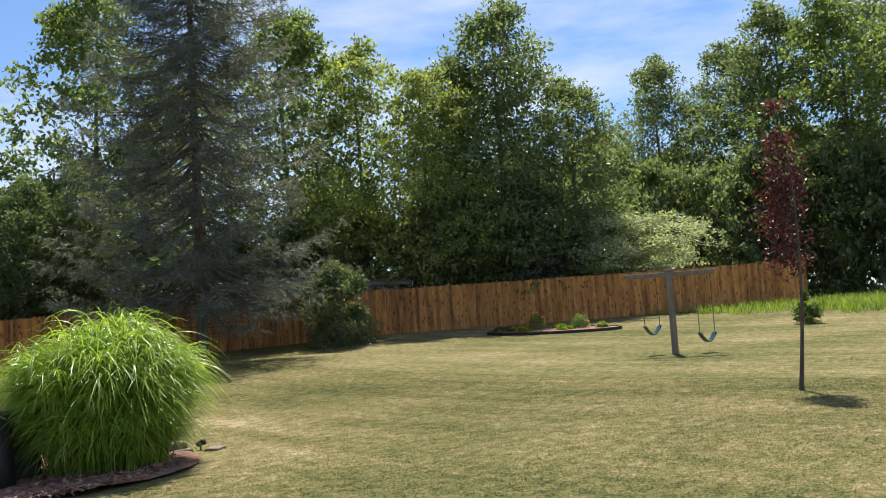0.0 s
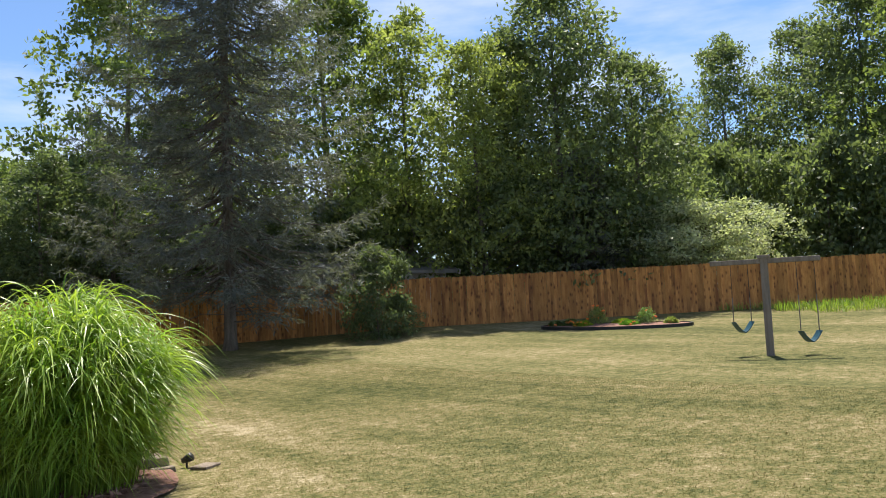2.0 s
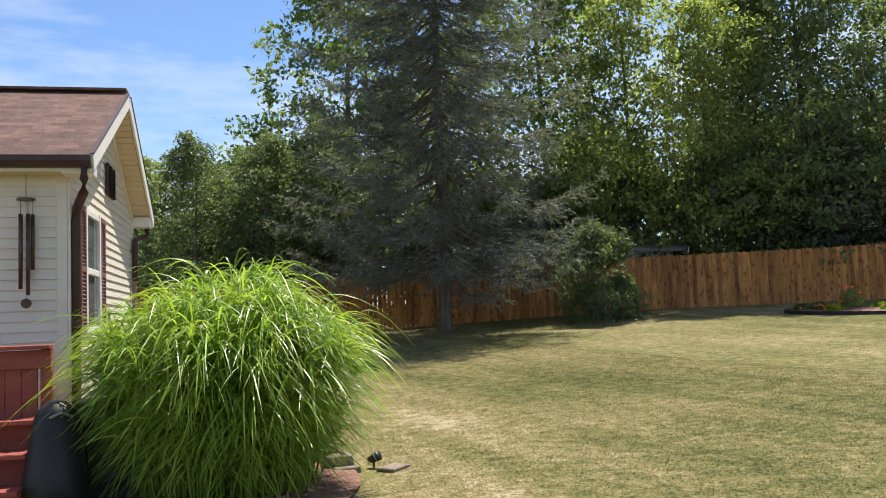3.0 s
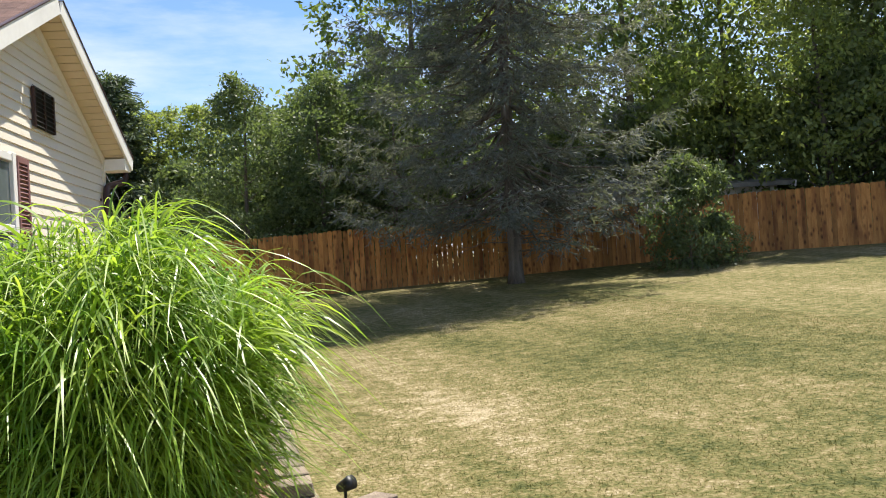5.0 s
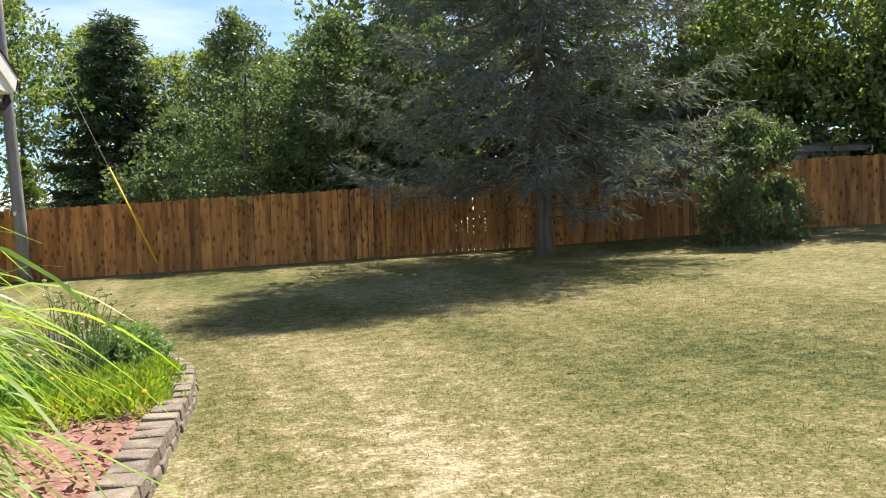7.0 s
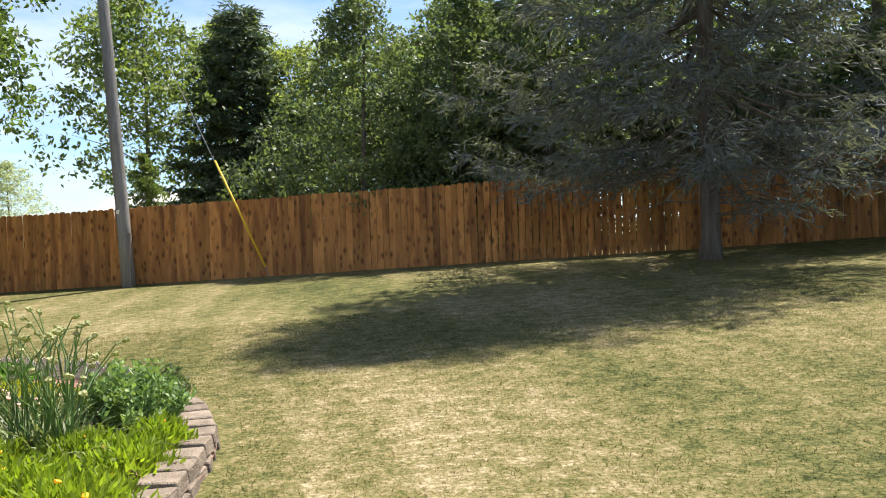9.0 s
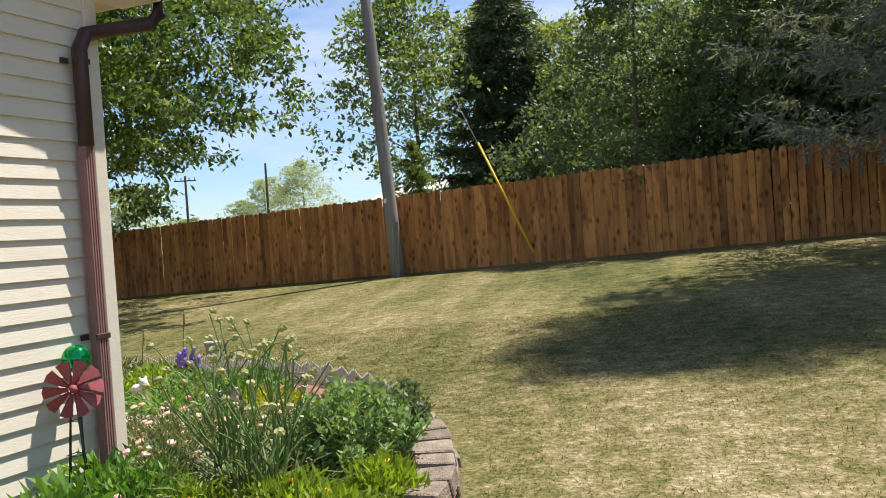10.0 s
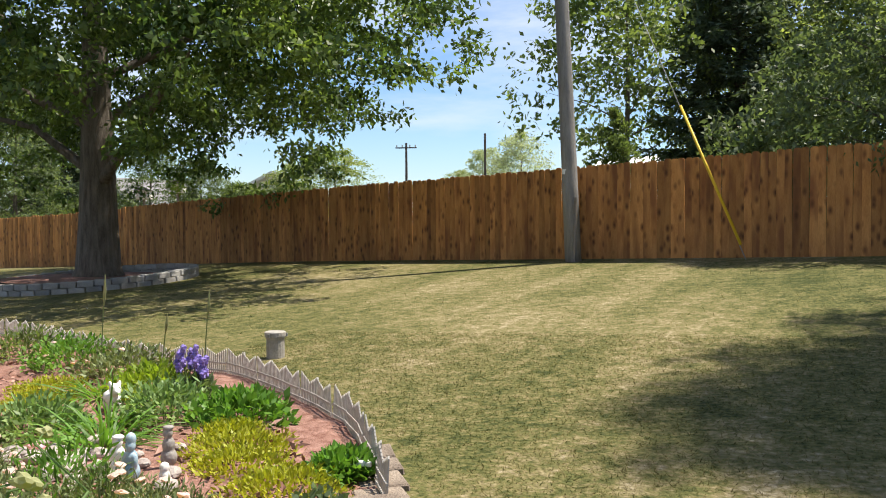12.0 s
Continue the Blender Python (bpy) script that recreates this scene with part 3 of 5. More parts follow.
for x, y, s, tu, ta in ((5.6, 41.0, 0.95, 60, 1.15), (8.2, 37.2, 0.95, 160, 1.1), (10.2, 35.6, 0.8, 100, 1.0), (15.2, 34.8, 0.95, 220, 1.0), (18.0, 34.0, 1.0, 260, 1.0), (20.6, 33.0, 1.0, 310, 1.1), (23.4, 32.0, 1.05, 35, 1.1), (26.0, 30.2, 1.05, 140, 1.15), (28.6, 28.2, 1.0, 200, 1.2), (31.0, 27.4, 1.05, 250, 1.2), (35.2, 29.0, 1.1, 320, 1.2), (37.5, 30.5, 1.2, 75, 1.2), (41.0, 28.0, 1.3, 0, 1.25), (43.5, 24.0, 1.3, 110, 1.3), (44.5, 20.5, 1.3, 210, 1.3), (44.5, 16.5, 1.3, 170, 1.3), (45.0, 12.5, 1.3, 20, 1.3), (47.0, 8.5, 1.3, 290, 1.3), (49.0, 4.0, 1.4, 290, 1.3)):
    # thickets on the right take the leaf colour lightened for haze
    again(thicket, x, y, s, tu, ta, mat=M_LEAF_HAZED if x > 20 else None)
for x, y, s in ((33.0, 36.0, 1.3), (38.5, 36.5, 1.4), (44.0, 35.0, 1.5), (51.0, 34.0, 1.5), (53.0, 25.0, 1.6), (54.0, 16.0, 1.6), (57.0, 10.0, 1.6), (60.0, 3.0, 1.7), (25.0, 36.5, 1.2), (12.5, 41.0, 1.2)):
    again(thicket, x, y, s, x * 40, 1.4, mat=M_LEAF_HAZED)
# leafy shrub in front of the fence, beside the spruce
again(thicket, 18.2, 26.6, 0.5, 50, 1.3, "dark multi-stemmed shrub in front of the cedar fence")
again(thicket, 19.3, 27.0, 0.3, 120, 1.0, "low dark shrub in front of the cedar fence")
# pale spreading tree behind the swing
umbrella = broadleaf("spreading_tree", 21, 4.9, 3.3, 2.2, 24000, 0.14, M_LEAF_GREY, M_BARK, 0.14, "wide low tree with silvery grey-green leaves", 0.4, 0.55, 26, -0.3, 0.5)
put(umbrella, 33.0, 24.6, 1.1, 0, 0.76)

# great maple in a stone ring
maple = broadleaf("maple_tree", 31, 12.5, 8.5, 2.9, 200000, 0.155, M_LEAF_MAPLE, M_BARK, 0.5, "large maple with a thick trunk and low spreading boughs", 0.5, 0.6, 80, -0.3, 0.62, 6)
put(maple, -8.9, 30.9, 1.0, 70)
# garden beyond
arbor = broadleaf("arborvitae", 41, 3.9, 0.95, 0.1, 13000, 0.10, M_LEAF, M_BARK, 0.06, "dense round-topped green arborvitae behind the fence", 0.9, 1.0, 26, 0.8, 0.16)
put(arbor, 0.35, 40.8, 0.92)
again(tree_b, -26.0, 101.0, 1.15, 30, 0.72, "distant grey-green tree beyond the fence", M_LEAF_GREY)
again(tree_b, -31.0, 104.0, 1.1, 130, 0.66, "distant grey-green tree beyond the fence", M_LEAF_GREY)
again(tree_b, -36.0, 108.0, 0.95, 210, 0.6, "distant light green tree beyond the fence")
again(tree_b, -42.5, 108.0, 0.9, 90, 0.5, "distant light green tree beyond the fence")
again(tree_b, -20.8, 59.0, 0.78, 90, 0.56, "small light green tree beyond the fence")
again(tree_b, -24.6, 60.0, 0.72, 10, 0.55, "small light green tree beyond the fence")
again(tree_a, -33.5, 48.0, 0.8, 40, 0.72, "light green tree beyond the far fence", M_LEAF_LIGHT)
again(tree_a, -38.0, 46.0, 0.95, 140, 0.85, "light green tree beyond the far fence", M_LEAF_LIGHT)
for x, y, s in ((-31.5, 59.0, 0.8), (-36.0, 56.0, 0.9), (-28.0, 46.5, 0.7), (-34.0, 45.0, 0.8), (-24.0, 50.0, 0.6)):
    again(thicket, x, y, s, x * 30, 0.9, "low green shrubs beyond the fence", M_LEAF)

# darker trees behind the maple, beyond the far fence
again(tree_c, -27.5, 43.2, 0.55, 20, 0.9, "dark green tree beyond the far fence")
again(fir, -29.5, 47.5, 0.9, 60, 0.85, "dark pine beyond the far fence")
again(tree_a, -24.4, 48.2, 0.52, 80, 0.75, "dark green tree behind the maple", M_LEAF_DARK)
again(tree_c, -22.4, 49.6, 0.4, 160, 0.75, "dark green tree behind the maple")
again(thicket, -20.6, 50.2, 0.85, 160, 0.85, "low green shrubs beyond the fence", M_LEAF)

# slender purple-leaved tree on the lawn
red = broadleaf("purple_leaf_tree", 51, 3.9, 0.32, 1.85, 1700, 0.085, M_LEAF_RED, M_BARK_DARK, 0.035, "slender young tree with purple-red leaves on the lawn", 0.9, 1.2, 46, -0.2, 0.3)
put(red, 12.6, 6.45, 1.0, 0)
ball = broadleaf("round_shrub", 52, 0.62, 0.38, 0.06, 4200, 0.06, M_LEAF_MAPLE, M_BARK_DARK, 0.02, "small round dark green shrub on the lawn", 0.3, 1.0, 16, 0.1, 0.14)
put(ball, 26.6, 13.2)

# ---- house ----
HA = 11.6
HOUSE = pose(3.89, 17.86, 0, 0, 0, 90 - HA)  # x: along the gable wall, y: into the house
LEN, FLOOR, EAVE, PITCH, DEEP = 4.77, -0.1, 3.13, 0.48, 9.0
house = new("house")
house.matrix_basis = HOUSE
tagged(house, "single-storey cream house with a brown shingle roof", "house")


def gable_top(x):
    """Height of the sloping soffit at x along the gable wall, from -LEN to 0."""
    return EAVE + 0.02 + PITCH * (LEN / 2 - abs(x + LEN / 2))


gable = part("wall", prism([(-LEN, FLOOR), (0, FLOOR), (0, EAVE), (-LEN / 2, EAVE + PITCH * LEN / 2), (-LEN, EAVE)], 0.2), M_SIDING, house, "cream gable wall with lapped siding")
near_wall = part("wall", box((0.2, DEEP - 0.2, EAVE - FLOOR), (-LEN + 0.1, 0.2 + (DEEP - 0.2) / 2, (EAVE + FLOOR) / 2)), M_SIDING, house, "cream side wall with lapped siding")
part("wall", box((0.2, DEEP - 0.2, EAVE - FLOOR), (-0.1, 0.2 + (DEEP - 0.2) / 2, (EAVE + FLOOR) / 2)), M_SIDING, house)
part("wall", box((LEN - 0.4, 0.2, EAVE - FLOOR), (-LEN / 2, DEEP - 0.1, (EAVE + FLOOR) / 2)), M_SIDING, house)
COURSE = 0.1045
WX0, WX1, WZ0, WZ1 = -4.0, -3.14, 1.45, 2.76  # window
k = 0
z = FLOOR + 0.3
while z < EAVE + PITCH * LEN / 2 - 0.05:
    half = LEN / 2 if z + COURSE < EAVE else max(0.05, (EAVE + PITCH * LEN / 2 - z - COURSE * 0.6) / PITCH)
    spans = [(-LEN / 2 - half, -LEN / 2 + half)]
    if WZ0 - 0.08 < z + 0.05 < WZ1 + 0.08:
        spans = [(-LEN / 2 - half, WX0 - 0.08), (WX1 + 0.08, -LEN / 2 + half)]
    for a, b in spans:
        bm = bmesh.new()
        v = [bm.verts.new(p) for p in ((a, -0.019, z), (b, -0.019, z), (b, -0.004, z + COURSE), (a, -0.004, z + COURSE), (a, 0.0, z), (b, 0.0, z))]
        bm.faces.new(v[:4])
        bm.faces.new((v[1], v[0], v[4], v[5]))
        part("siding_board", bm, M_SIDING, gable)
    z += COURSE
z = FLOOR + 0.3
while z < EAVE - 0.05:
    bm = bmesh.new()
    x = -LEN
    v = [bm.verts.new(p) for p in ((x - 0.019, 0.0, z), (x - 0.019, DEEP, z), (x - 0.004, DEEP, z + COURSE), (x - 0.004, 0.0, z + COURSE), (x, 0.0, z), (x, DEEP, z))]
    bm.faces.new(v[:4])
    bm.faces.new((v[1], v[0], v[4], v[5]))
    bmesh.ops.recalc_face_normals(bm, faces=bm.faces)
    part("siding_board", bm, M_SIDING, near_wall)
    z += COURSE
for x in (-LEN, 0):
    s = 1 if x == 0 else -1
    bm = box((0.09, 0.03, EAVE - FLOOR), (x - s * 0.045 + s * 0.028, -0.017, (EAVE + FLOOR) / 2), None, 0.004)
    add_box(bm, (0.026, 0.1, EAVE - FLOOR), (x + s * 0.015, 0.05, (EAVE + FLOOR) / 2))
    part("corner_trim", bm, M_SIDING, house)

for side in (-1, 1):
    fl = LEN / 2 / math.cos(math.atan(PITCH))
    fr = part("frieze_board", box((fl, 0.03, 0.1), (side * fl / 2, -0.022, -0.045), None, 0.003), M_SIDING, house)
    fr.matrix_basis = pose(-LEN / 2, 0, EAVE + PITCH * LEN / 2 + 0.03) @ Matrix.Rotation(side * math.atan(PITCH), 4, "Y")

# roof: two slopes with rake overhang, soffit, fascia and shingles
OV = 0.28
rise = PITCH * (LEN / 2 + OV)
EZ = EAVE + 0.02 - PITCH * OV
run = LEN / 2 + OV
slant = math.atan(PITCH)
for side in (-1, 1):
    tilt = pose(-LEN / 2, 0, EAVE + 0.02 + PITCH * LEN / 2) @ Matrix.Rotation(side * slant, 4, "Y")
    ln = run / math.cos(slant)
    deck = part("roof", box((ln, DEEP + 2 * OV - 0.06, 0.1), (side * ln / 2, DEEP / 2, 0.13)), M_SHINGLE, house, "brown shingle roof slope")
    deck.matrix_basis = tilt
    # soffit planks under the rake, laid crosswise
    for i in range(int(ln / 0.13)):
        p = part("soffit_board", box((0.121, OV - 0.02, 0.012), (side * (0.07 + i * 0.13), -OV / 2, 0.03), None, 0.003), M_SOFFIT, house)
        p.matrix_basis = tilt
    p = part("rake_fascia", box((ln, 0.03, 0.17), (side * ln / 2, -OV - 0.012, 0.095), None, 0.004), M_WHITE, house, "white rake board")
    p.matrix_basis = tilt
    p = part("drip_edge", box((ln, 0.045, 0.012), (side * ln / 2, -OV - 0.014, 0.188)), M_BROWN, house)
    p.matrix_basis = tilt
    # shingle courses
    for c in range(int(ln / 0.14)):
        off = 0.15 * (c % 2)
        for j in range(14 + c % 2):
            wide = 0.147 if c % 2 and j == 0 else 0.297
            bm = box((0.2, wide, 0.009), (side * (0.1 + c * 0.14), -OV - 0.01 + off + j * 0.3 - 0.3 * (c % 2) + 0.15 + (0.075 if wide < 0.2 else 0), 0.187), Matrix.Rotation(side * 0.03, 4, "Y"))
            p = part("shingle", bm, M_SHINGLE, deck)
    # eave fascia, soffit and boxed return
    x = side * run - LEN / 2
    part("eave_fascia", box((0.025, DEEP + 2 * OV, 0.15), (x + side * 0.0, DEEP / 2, EZ + 0.08)), M_WHITE, house)
    part("eave_soffit", box((OV, DEEP, 0.015), (x - side * OV / 2, DEEP / 2, EZ + 0.012)), M_SOFFIT, house)
    part("eave_return", prism([(x, EZ - 0.01), (x - side * OV * 1.02, EZ - 0.01), (x - side * OV * 1.02, EZ + PITCH * OV), (x, EZ + 0.05)], OV + 0.01, Matrix.Translation((0, -OV - 0.004, 0))), M_WHITE, house, "cream boxed eave return")
part("ridge_cap", box((0.24, DEEP + 2 * OV, 0.03), (-LEN / 2, DEEP / 2, EAVE + PITCH * LEN / 2 + 0.245)), M_SHINGLE, house)


def gutter(x, side):
    """Open K-shaped gutter along an eave."""
    prof = [(0, 0.0), (0.075, 0.0), (0.115, 0.06), (0.115, 0.11), (0.10, 0.11), (0.10, 0.06), (0.07, 0.012), (0.012, 0.012), (0.012, 0.11), (0, 0.11)]
    bm = prism([(x + side * (0.015 + a), EZ + 0.035 + b) for a, b in prof], DEEP + 2 * OV, Matrix.Translation((0, -OV - 0.01, 0)))
    part("gutter", bm, M_BROWN, house, "dark brown metal gutter")


gutter(-LEN / 2 + run, 1)
gutter(-LEN / 2 - run, -1)
# far downspout: out of the gutter, back under the soffit, down the wall corner
xs = run - LEN / 2 + 0.07
spout = part("downspout", tube([(xs, -0.2, EZ + 0.06), (xs, -0.2, EZ - 0.06), (xs - 0.09, -0.19, EZ - 0.13), (0.02, -0.08, EZ - 0.2), (-0.11, -0.075, EZ - 0.24), (-0.16, -0.075, EZ - 0.33), (-0.16, -0.075, 2.16)], [0.042] * 7, 10), M_BROWN, house, "dark brown elbow and upper downspout", True)
bm = box((0.075, 0.055, 2.18), (-0.16, -0.06, 1.07), None, 0.008)
low = part("downspout", bm, M_MAROON, house, "faded reddish brown ribbed downspout")
for i in range(4):
    part("rib", box((0.009, 0.006, 2.18), (-0.185 + i * 0.017, -0.09, 1.07)), M_MAROON, low)
for zz in (1.12, 2.62):
    part("strap", box((0.10, 0.012, 0.03), (-0.16, -0.094, zz), None, 0.003), M_BROWN, low)
    part("strap", box((0.05, 0.014, 0.03), (-0.225, -0.026, zz)), M_BROWN, low)
# near downspout
xn = -LEN / 2 - run - 0.07
part("downspout", tube([(xn, -0.22, EZ + 0.06), (xn, -0.22, EZ - 0.08), (xn + 0.1, -0.2, EZ - 0.2), (-LEN - 0.02, -0.09, EZ - 0.33), (-LEN + 0.02, -0.075, EZ - 0.45), (-LEN + 0.02, -0.075, 0.1)], [0.045] * 6, 10), M_BROWN, house, "dark brown downspout", True)

# window with louvred shutters
win = part("window", box((WX1 - WX0 - 0.1, 0.02, WZ1 - WZ0 - 0.1), ((WX0 + WX1) / 2, -0.012, (WZ0 + WZ1) / 2)), M_GLASS, house, "white framed sash window")
for w, d, x, zc in ((0.09, WZ1 - WZ0 + 0.1, WX0, 0), (0.09, WZ1 - WZ0 + 0.1, WX1, 0)):
    part("window_frame", box((w, 0.06, d), (x, -0.025, (WZ0 + WZ1) / 2), None, 0.005), M_WHITE, win)
for zc in (WZ0, (WZ0 + WZ1) / 2, WZ1):
    part("window_frame", box((WX1 - WX0 - 0.09, 0.05, 0.07), ((WX0 + WX1) / 2, -0.024, zc), None, 0.005), M_WHITE, win)
for x in (WX0 - 0.21, WX1 + 0.21):
    sh = part("shutter", box((0.3, 0.012, WZ1 - WZ0 + 0.06), (x, -0.03, (WZ0 + WZ1) / 2)), M_MAROON, house, "reddish brown louvred shutter")
    for s in (-1, 1):
        part("stile", box((0.04, 0.03, WZ1 - WZ0 + 0.06), (x + s * 0.13, -0.045, (WZ0 + WZ1) / 2), None, 0.004), M_MAROON, sh)
    for zc in (WZ0, (WZ0 + WZ1) / 2, WZ1):
        part("rail", box((0.22, 0.03, 0.06), (x, -0.045, zc), None, 0.004), M_MAROON, sh)
    for i in range(30):
        zc = WZ0 + 0.05 + i * (WZ1 - WZ0 - 0.1) / 29
        part("louvre", box((0.22, 0.03, 0.008), (x, -0.045, zc), Matrix.Rotation(0.7, 4, "X")), M_MAROON, sh)
# gable vent
VX0, VX1, VZ0, VZ1 = -2.5, -1.93, 3.16, 3.56
vent = part("gable_vent", box((VX1 - VX0, 0.012, VZ1 - VZ0), ((VX0 + VX1) / 2, -0.03, (VZ0 + VZ1) / 2)), M_BLACK, house, "dark brown louvred gable vent")
for x in (VX0, (VX0 + VX1) / 2, VX1):
    part("vent_frame", box((0.035, 0.03, VZ1 - VZ0), (x, -0.04, (VZ0 + VZ1) / 2)), M_BROWN, vent)
for i in range(9):
    part("louvre", box((VX1 - VX0, 0.04, 0.006), ((VX0 + VX1) / 2, -0.045, VZ0 + 0.02 + i * 0.048), Matrix.Rotation(0.75, 4, "X")), M_BLACK, vent)

# ---- utility pole and guy wire ----
pole = empty("utility_pole", 1.63, 33.0, gz(1.63, 33.0), 0, "tall grey weathered wooden utility pole before the fence", "utility pole")
part("shaft", tube([(0, 0, -0.2), (-0.11, 0.12, 1.5), (-0.43, 0.46, 6), (-0.78, 0.84, 11.0)], [0.165, 0.155, 0.135, 0.11], 14), M_POLE, pole, smooth=True)
part("wire_guard", box((0.05, 0.03, 1.3), (0.06, -0.11, 0.6), Matrix.Rotation(-0.08, 4, "X"), 0.006), M_POST, pole)
part("tag", box((0.08, 0.008, 0.1), (-0.19, -0.005, 1.75)), M_WHITE, pole, "small white metal tag")
guy = empty("guy_wire", 4.95, 32.3, gz(4.95, 32.3), 0, "steel guy wire with a yellow plastic guard", "guy wire")
dv = Vector((-3.82, 1.3, 8.6))
part("cable", tube([(0, 0, -0.05), dv], [0.009, 0.009], 6), M_STEEL, guy)
part("guard", tube([dv * 0.03, dv * 0.32], [0.026, 0.026], 8), M_YELLOW, guy, "yellow plastic cable guard", True)

# ---- swing on a single T post ----
sx, sy = 18.2, 12.38
swing = empty("swing_set", sx, sy, gz(sx, sy), -66, "weathered timber T-post swing frame with two belt swings", "swing set")
part("post", box((0.14, 0.14, 2.1), (0, 0, 0.95), None, 0.008), M_POST, swing)
part("crossbeam", box((2.15, 0.1, 0.1), (0, 0, 1.93), Matrix.Rotation(0.012, 4, "Y"), 0.008), M_POST, swing)
part("cap", box((0.24, 0.18, 0.07), (0, 0, 2.02), None, 0.01), M_POST, swing)
M_BELT = material("blue_rubber_belt", (0.012, 0.05, 0.08), (0.02, 0.09, 0.13), 6, 0.5)
for cx, low in ((-0.5, 0.5), (0.78, 0.27)):
    hang = part("belt_seat", bmesh.new(), M_BELT, swing, "dark blue sagging belt seat")
    bm = bmesh.new()
    rows = []
    for i in range(9):
        u = -1 + i / 4
        rows.append([bm.verts.new((cx + 0.19 * u * 0.86 - y * 0.5, y * 0.86 + 0.19 * u * 0.5, low + 0.21 * abs(u) ** 1.6 + e)) for y, e in ((-0.13, 0), (0.13, 0), (0.13, -0.022), (-0.13, -0.022))])
    for a, b in zip(rows, rows[1:]):
        for k in range(4):
            bm.faces.new((a[k], a[(k + 1) % 4], b[(k + 1) % 4], b[k]))
    bm.faces.new(rows[0]), bm.faces.new(rows[-1][::-1])
    bm.to_mesh(hang.data)
    bm.free()
    hang.data.materials.clear()
    hang.data.materials.append(M_BELT)
    for s in (-1, 1):
        part("chain", tube([(cx + s * 0.163, s * 0.095, low + 0.205), (cx + s * 0.165, s * 0.045, 1.25), (cx + s * 0.17, 0, 1.9)], [0.007, 0.006, 0.006], 6), M_BLACK, hang)
        part("grip", tube([(cx + s * 0.163, s * 0.092, low + 0.25), (cx + s * 0.165, s * 0.049, 1.2)], [0.011, 0.011], 8), M_POST, hang)

# ---- strip of unmown grass under the far fence ----
def strip_keep(x, y):
    edge = 31.2 + 0.5 * np.sin(y * 1.3) + 0.3 * np.sin(y * 3.1) + 0.05 * (18 - y)
    line = 29.0 - (x - 21.6) * 0.7013 - 0.4
    return (x > edge) & (y < line) & (x < 44)


n = 32000
p = np.stack([rng.uniform(30, 44, n), rng.uniform(2, 25, n), np.zeros(n)], -1)
p = p[strip_keep(p[:, 0], p[:, 1])]
p[:, 2] = ground_z(p[:, 0], p[:, 1]) - 0.02
k = len(p)
tagged(new("unmown_grass", blades("unmown_grass", p, rng.normal(size=(k, 3)) * (0.25, 0.25, 0) + (0, 0, 1), rng.uniform(0.25, 0.55, k), 0.12, 0.04, M_TALLGRASS, rng, 2)), "tall bright green unmown grass along the fence", "grass", kind="stuff")


# ---- plants ----
def dome(n, r, h, rr, low=0.15, fill=0.55):
    """Points in the outer part of a half egg."""
    d = unit(rr.normal(size=(n, 3)))
    d[:, 2] = np.abs(d[:, 2])
    rad = rr.uniform(fill, 1.0, (n, 1))
    q = d * rad * (r, r, h * (1 - low))
    q[:, 2] += h * low * rr.random(n)
    lump = 1 + 0.16 * np.sin(5 * np.arctan2(q[:, 1], q[:, 0]) + 3 * q[:, 2] / max(h, 0.01))
    q[:, :2] *= lump[:, None]
    return q, d


HEADS = {}


def head_mesh(key, radius, mat, n=26, flat=0.6):
    if key not in HEADS:
        rr = np.random.default_rng(len(HEADS) + 90)
        bm = bmesh.new()
        bmesh.ops.create_icosphere(bm, subdivisions=2, radius=radius)
        for i, vv in enumerate(bm.verts):
            vv.co *= rr.uniform(0.62, 1.15)
            vv.co.z *= flat
        HEADS[key] = bpy.data.meshes.new("flower_head")
        bm.to_mesh(HEADS[key])
        bm.free()
        HEADS[key].materials.append(mat)
    return HEADS[key]


def plant(name, x, y, r, h, n, leaf, mat, label, category="plant", seed=0, wide=0.5, up=0.4, stems=14, flowers=0, head=None, tall=1.0, group=""):
    rr = np.random.default_rng(seed + 1000)
    root = empty(name, x, y, gz(x, y) + 0.05, 0, label, category, group)
    q, d = dome(n, r, h, rr)
    ob = new("foliage", leaves("foliage", q, d + rr.normal(size=(n, 3)) * 0.7 + (0, 0, up), leaf, leaf * wide, mat, rr))
    ob.parent = root
    for i in range(min(stems, 14)):
        e = dome(1, r * 0.8, h * 0.95, rr)[0][0]
        part("stem", tube([(e[0] * 0.25, e[1] * 0.25, -0.08), (e[0] * 0.7, e[1] * 0.7, e[2] * 0.6), e], [0.006, 0.005, 0.003], 4), mat, root)
    for i in range(flowers):
        e = dome(1, r * 0.95, h * tall, rr, 0.1, 0.85)[0][0]
        part("flower_stem", tube([(e[0] * 0.6, e[1] * 0.6, h * 0.3), (*e[:2], max(e[2], h * 0.35))], [0.003, 0.002], 4), mat, root)
        shared("flower", head, root, pose(e[0], e[1], max(e[2], h * 0.35), rr.uniform(-20, 20), rr.uniform(-20, 20), rr.uniform(0, 360)))
    return root


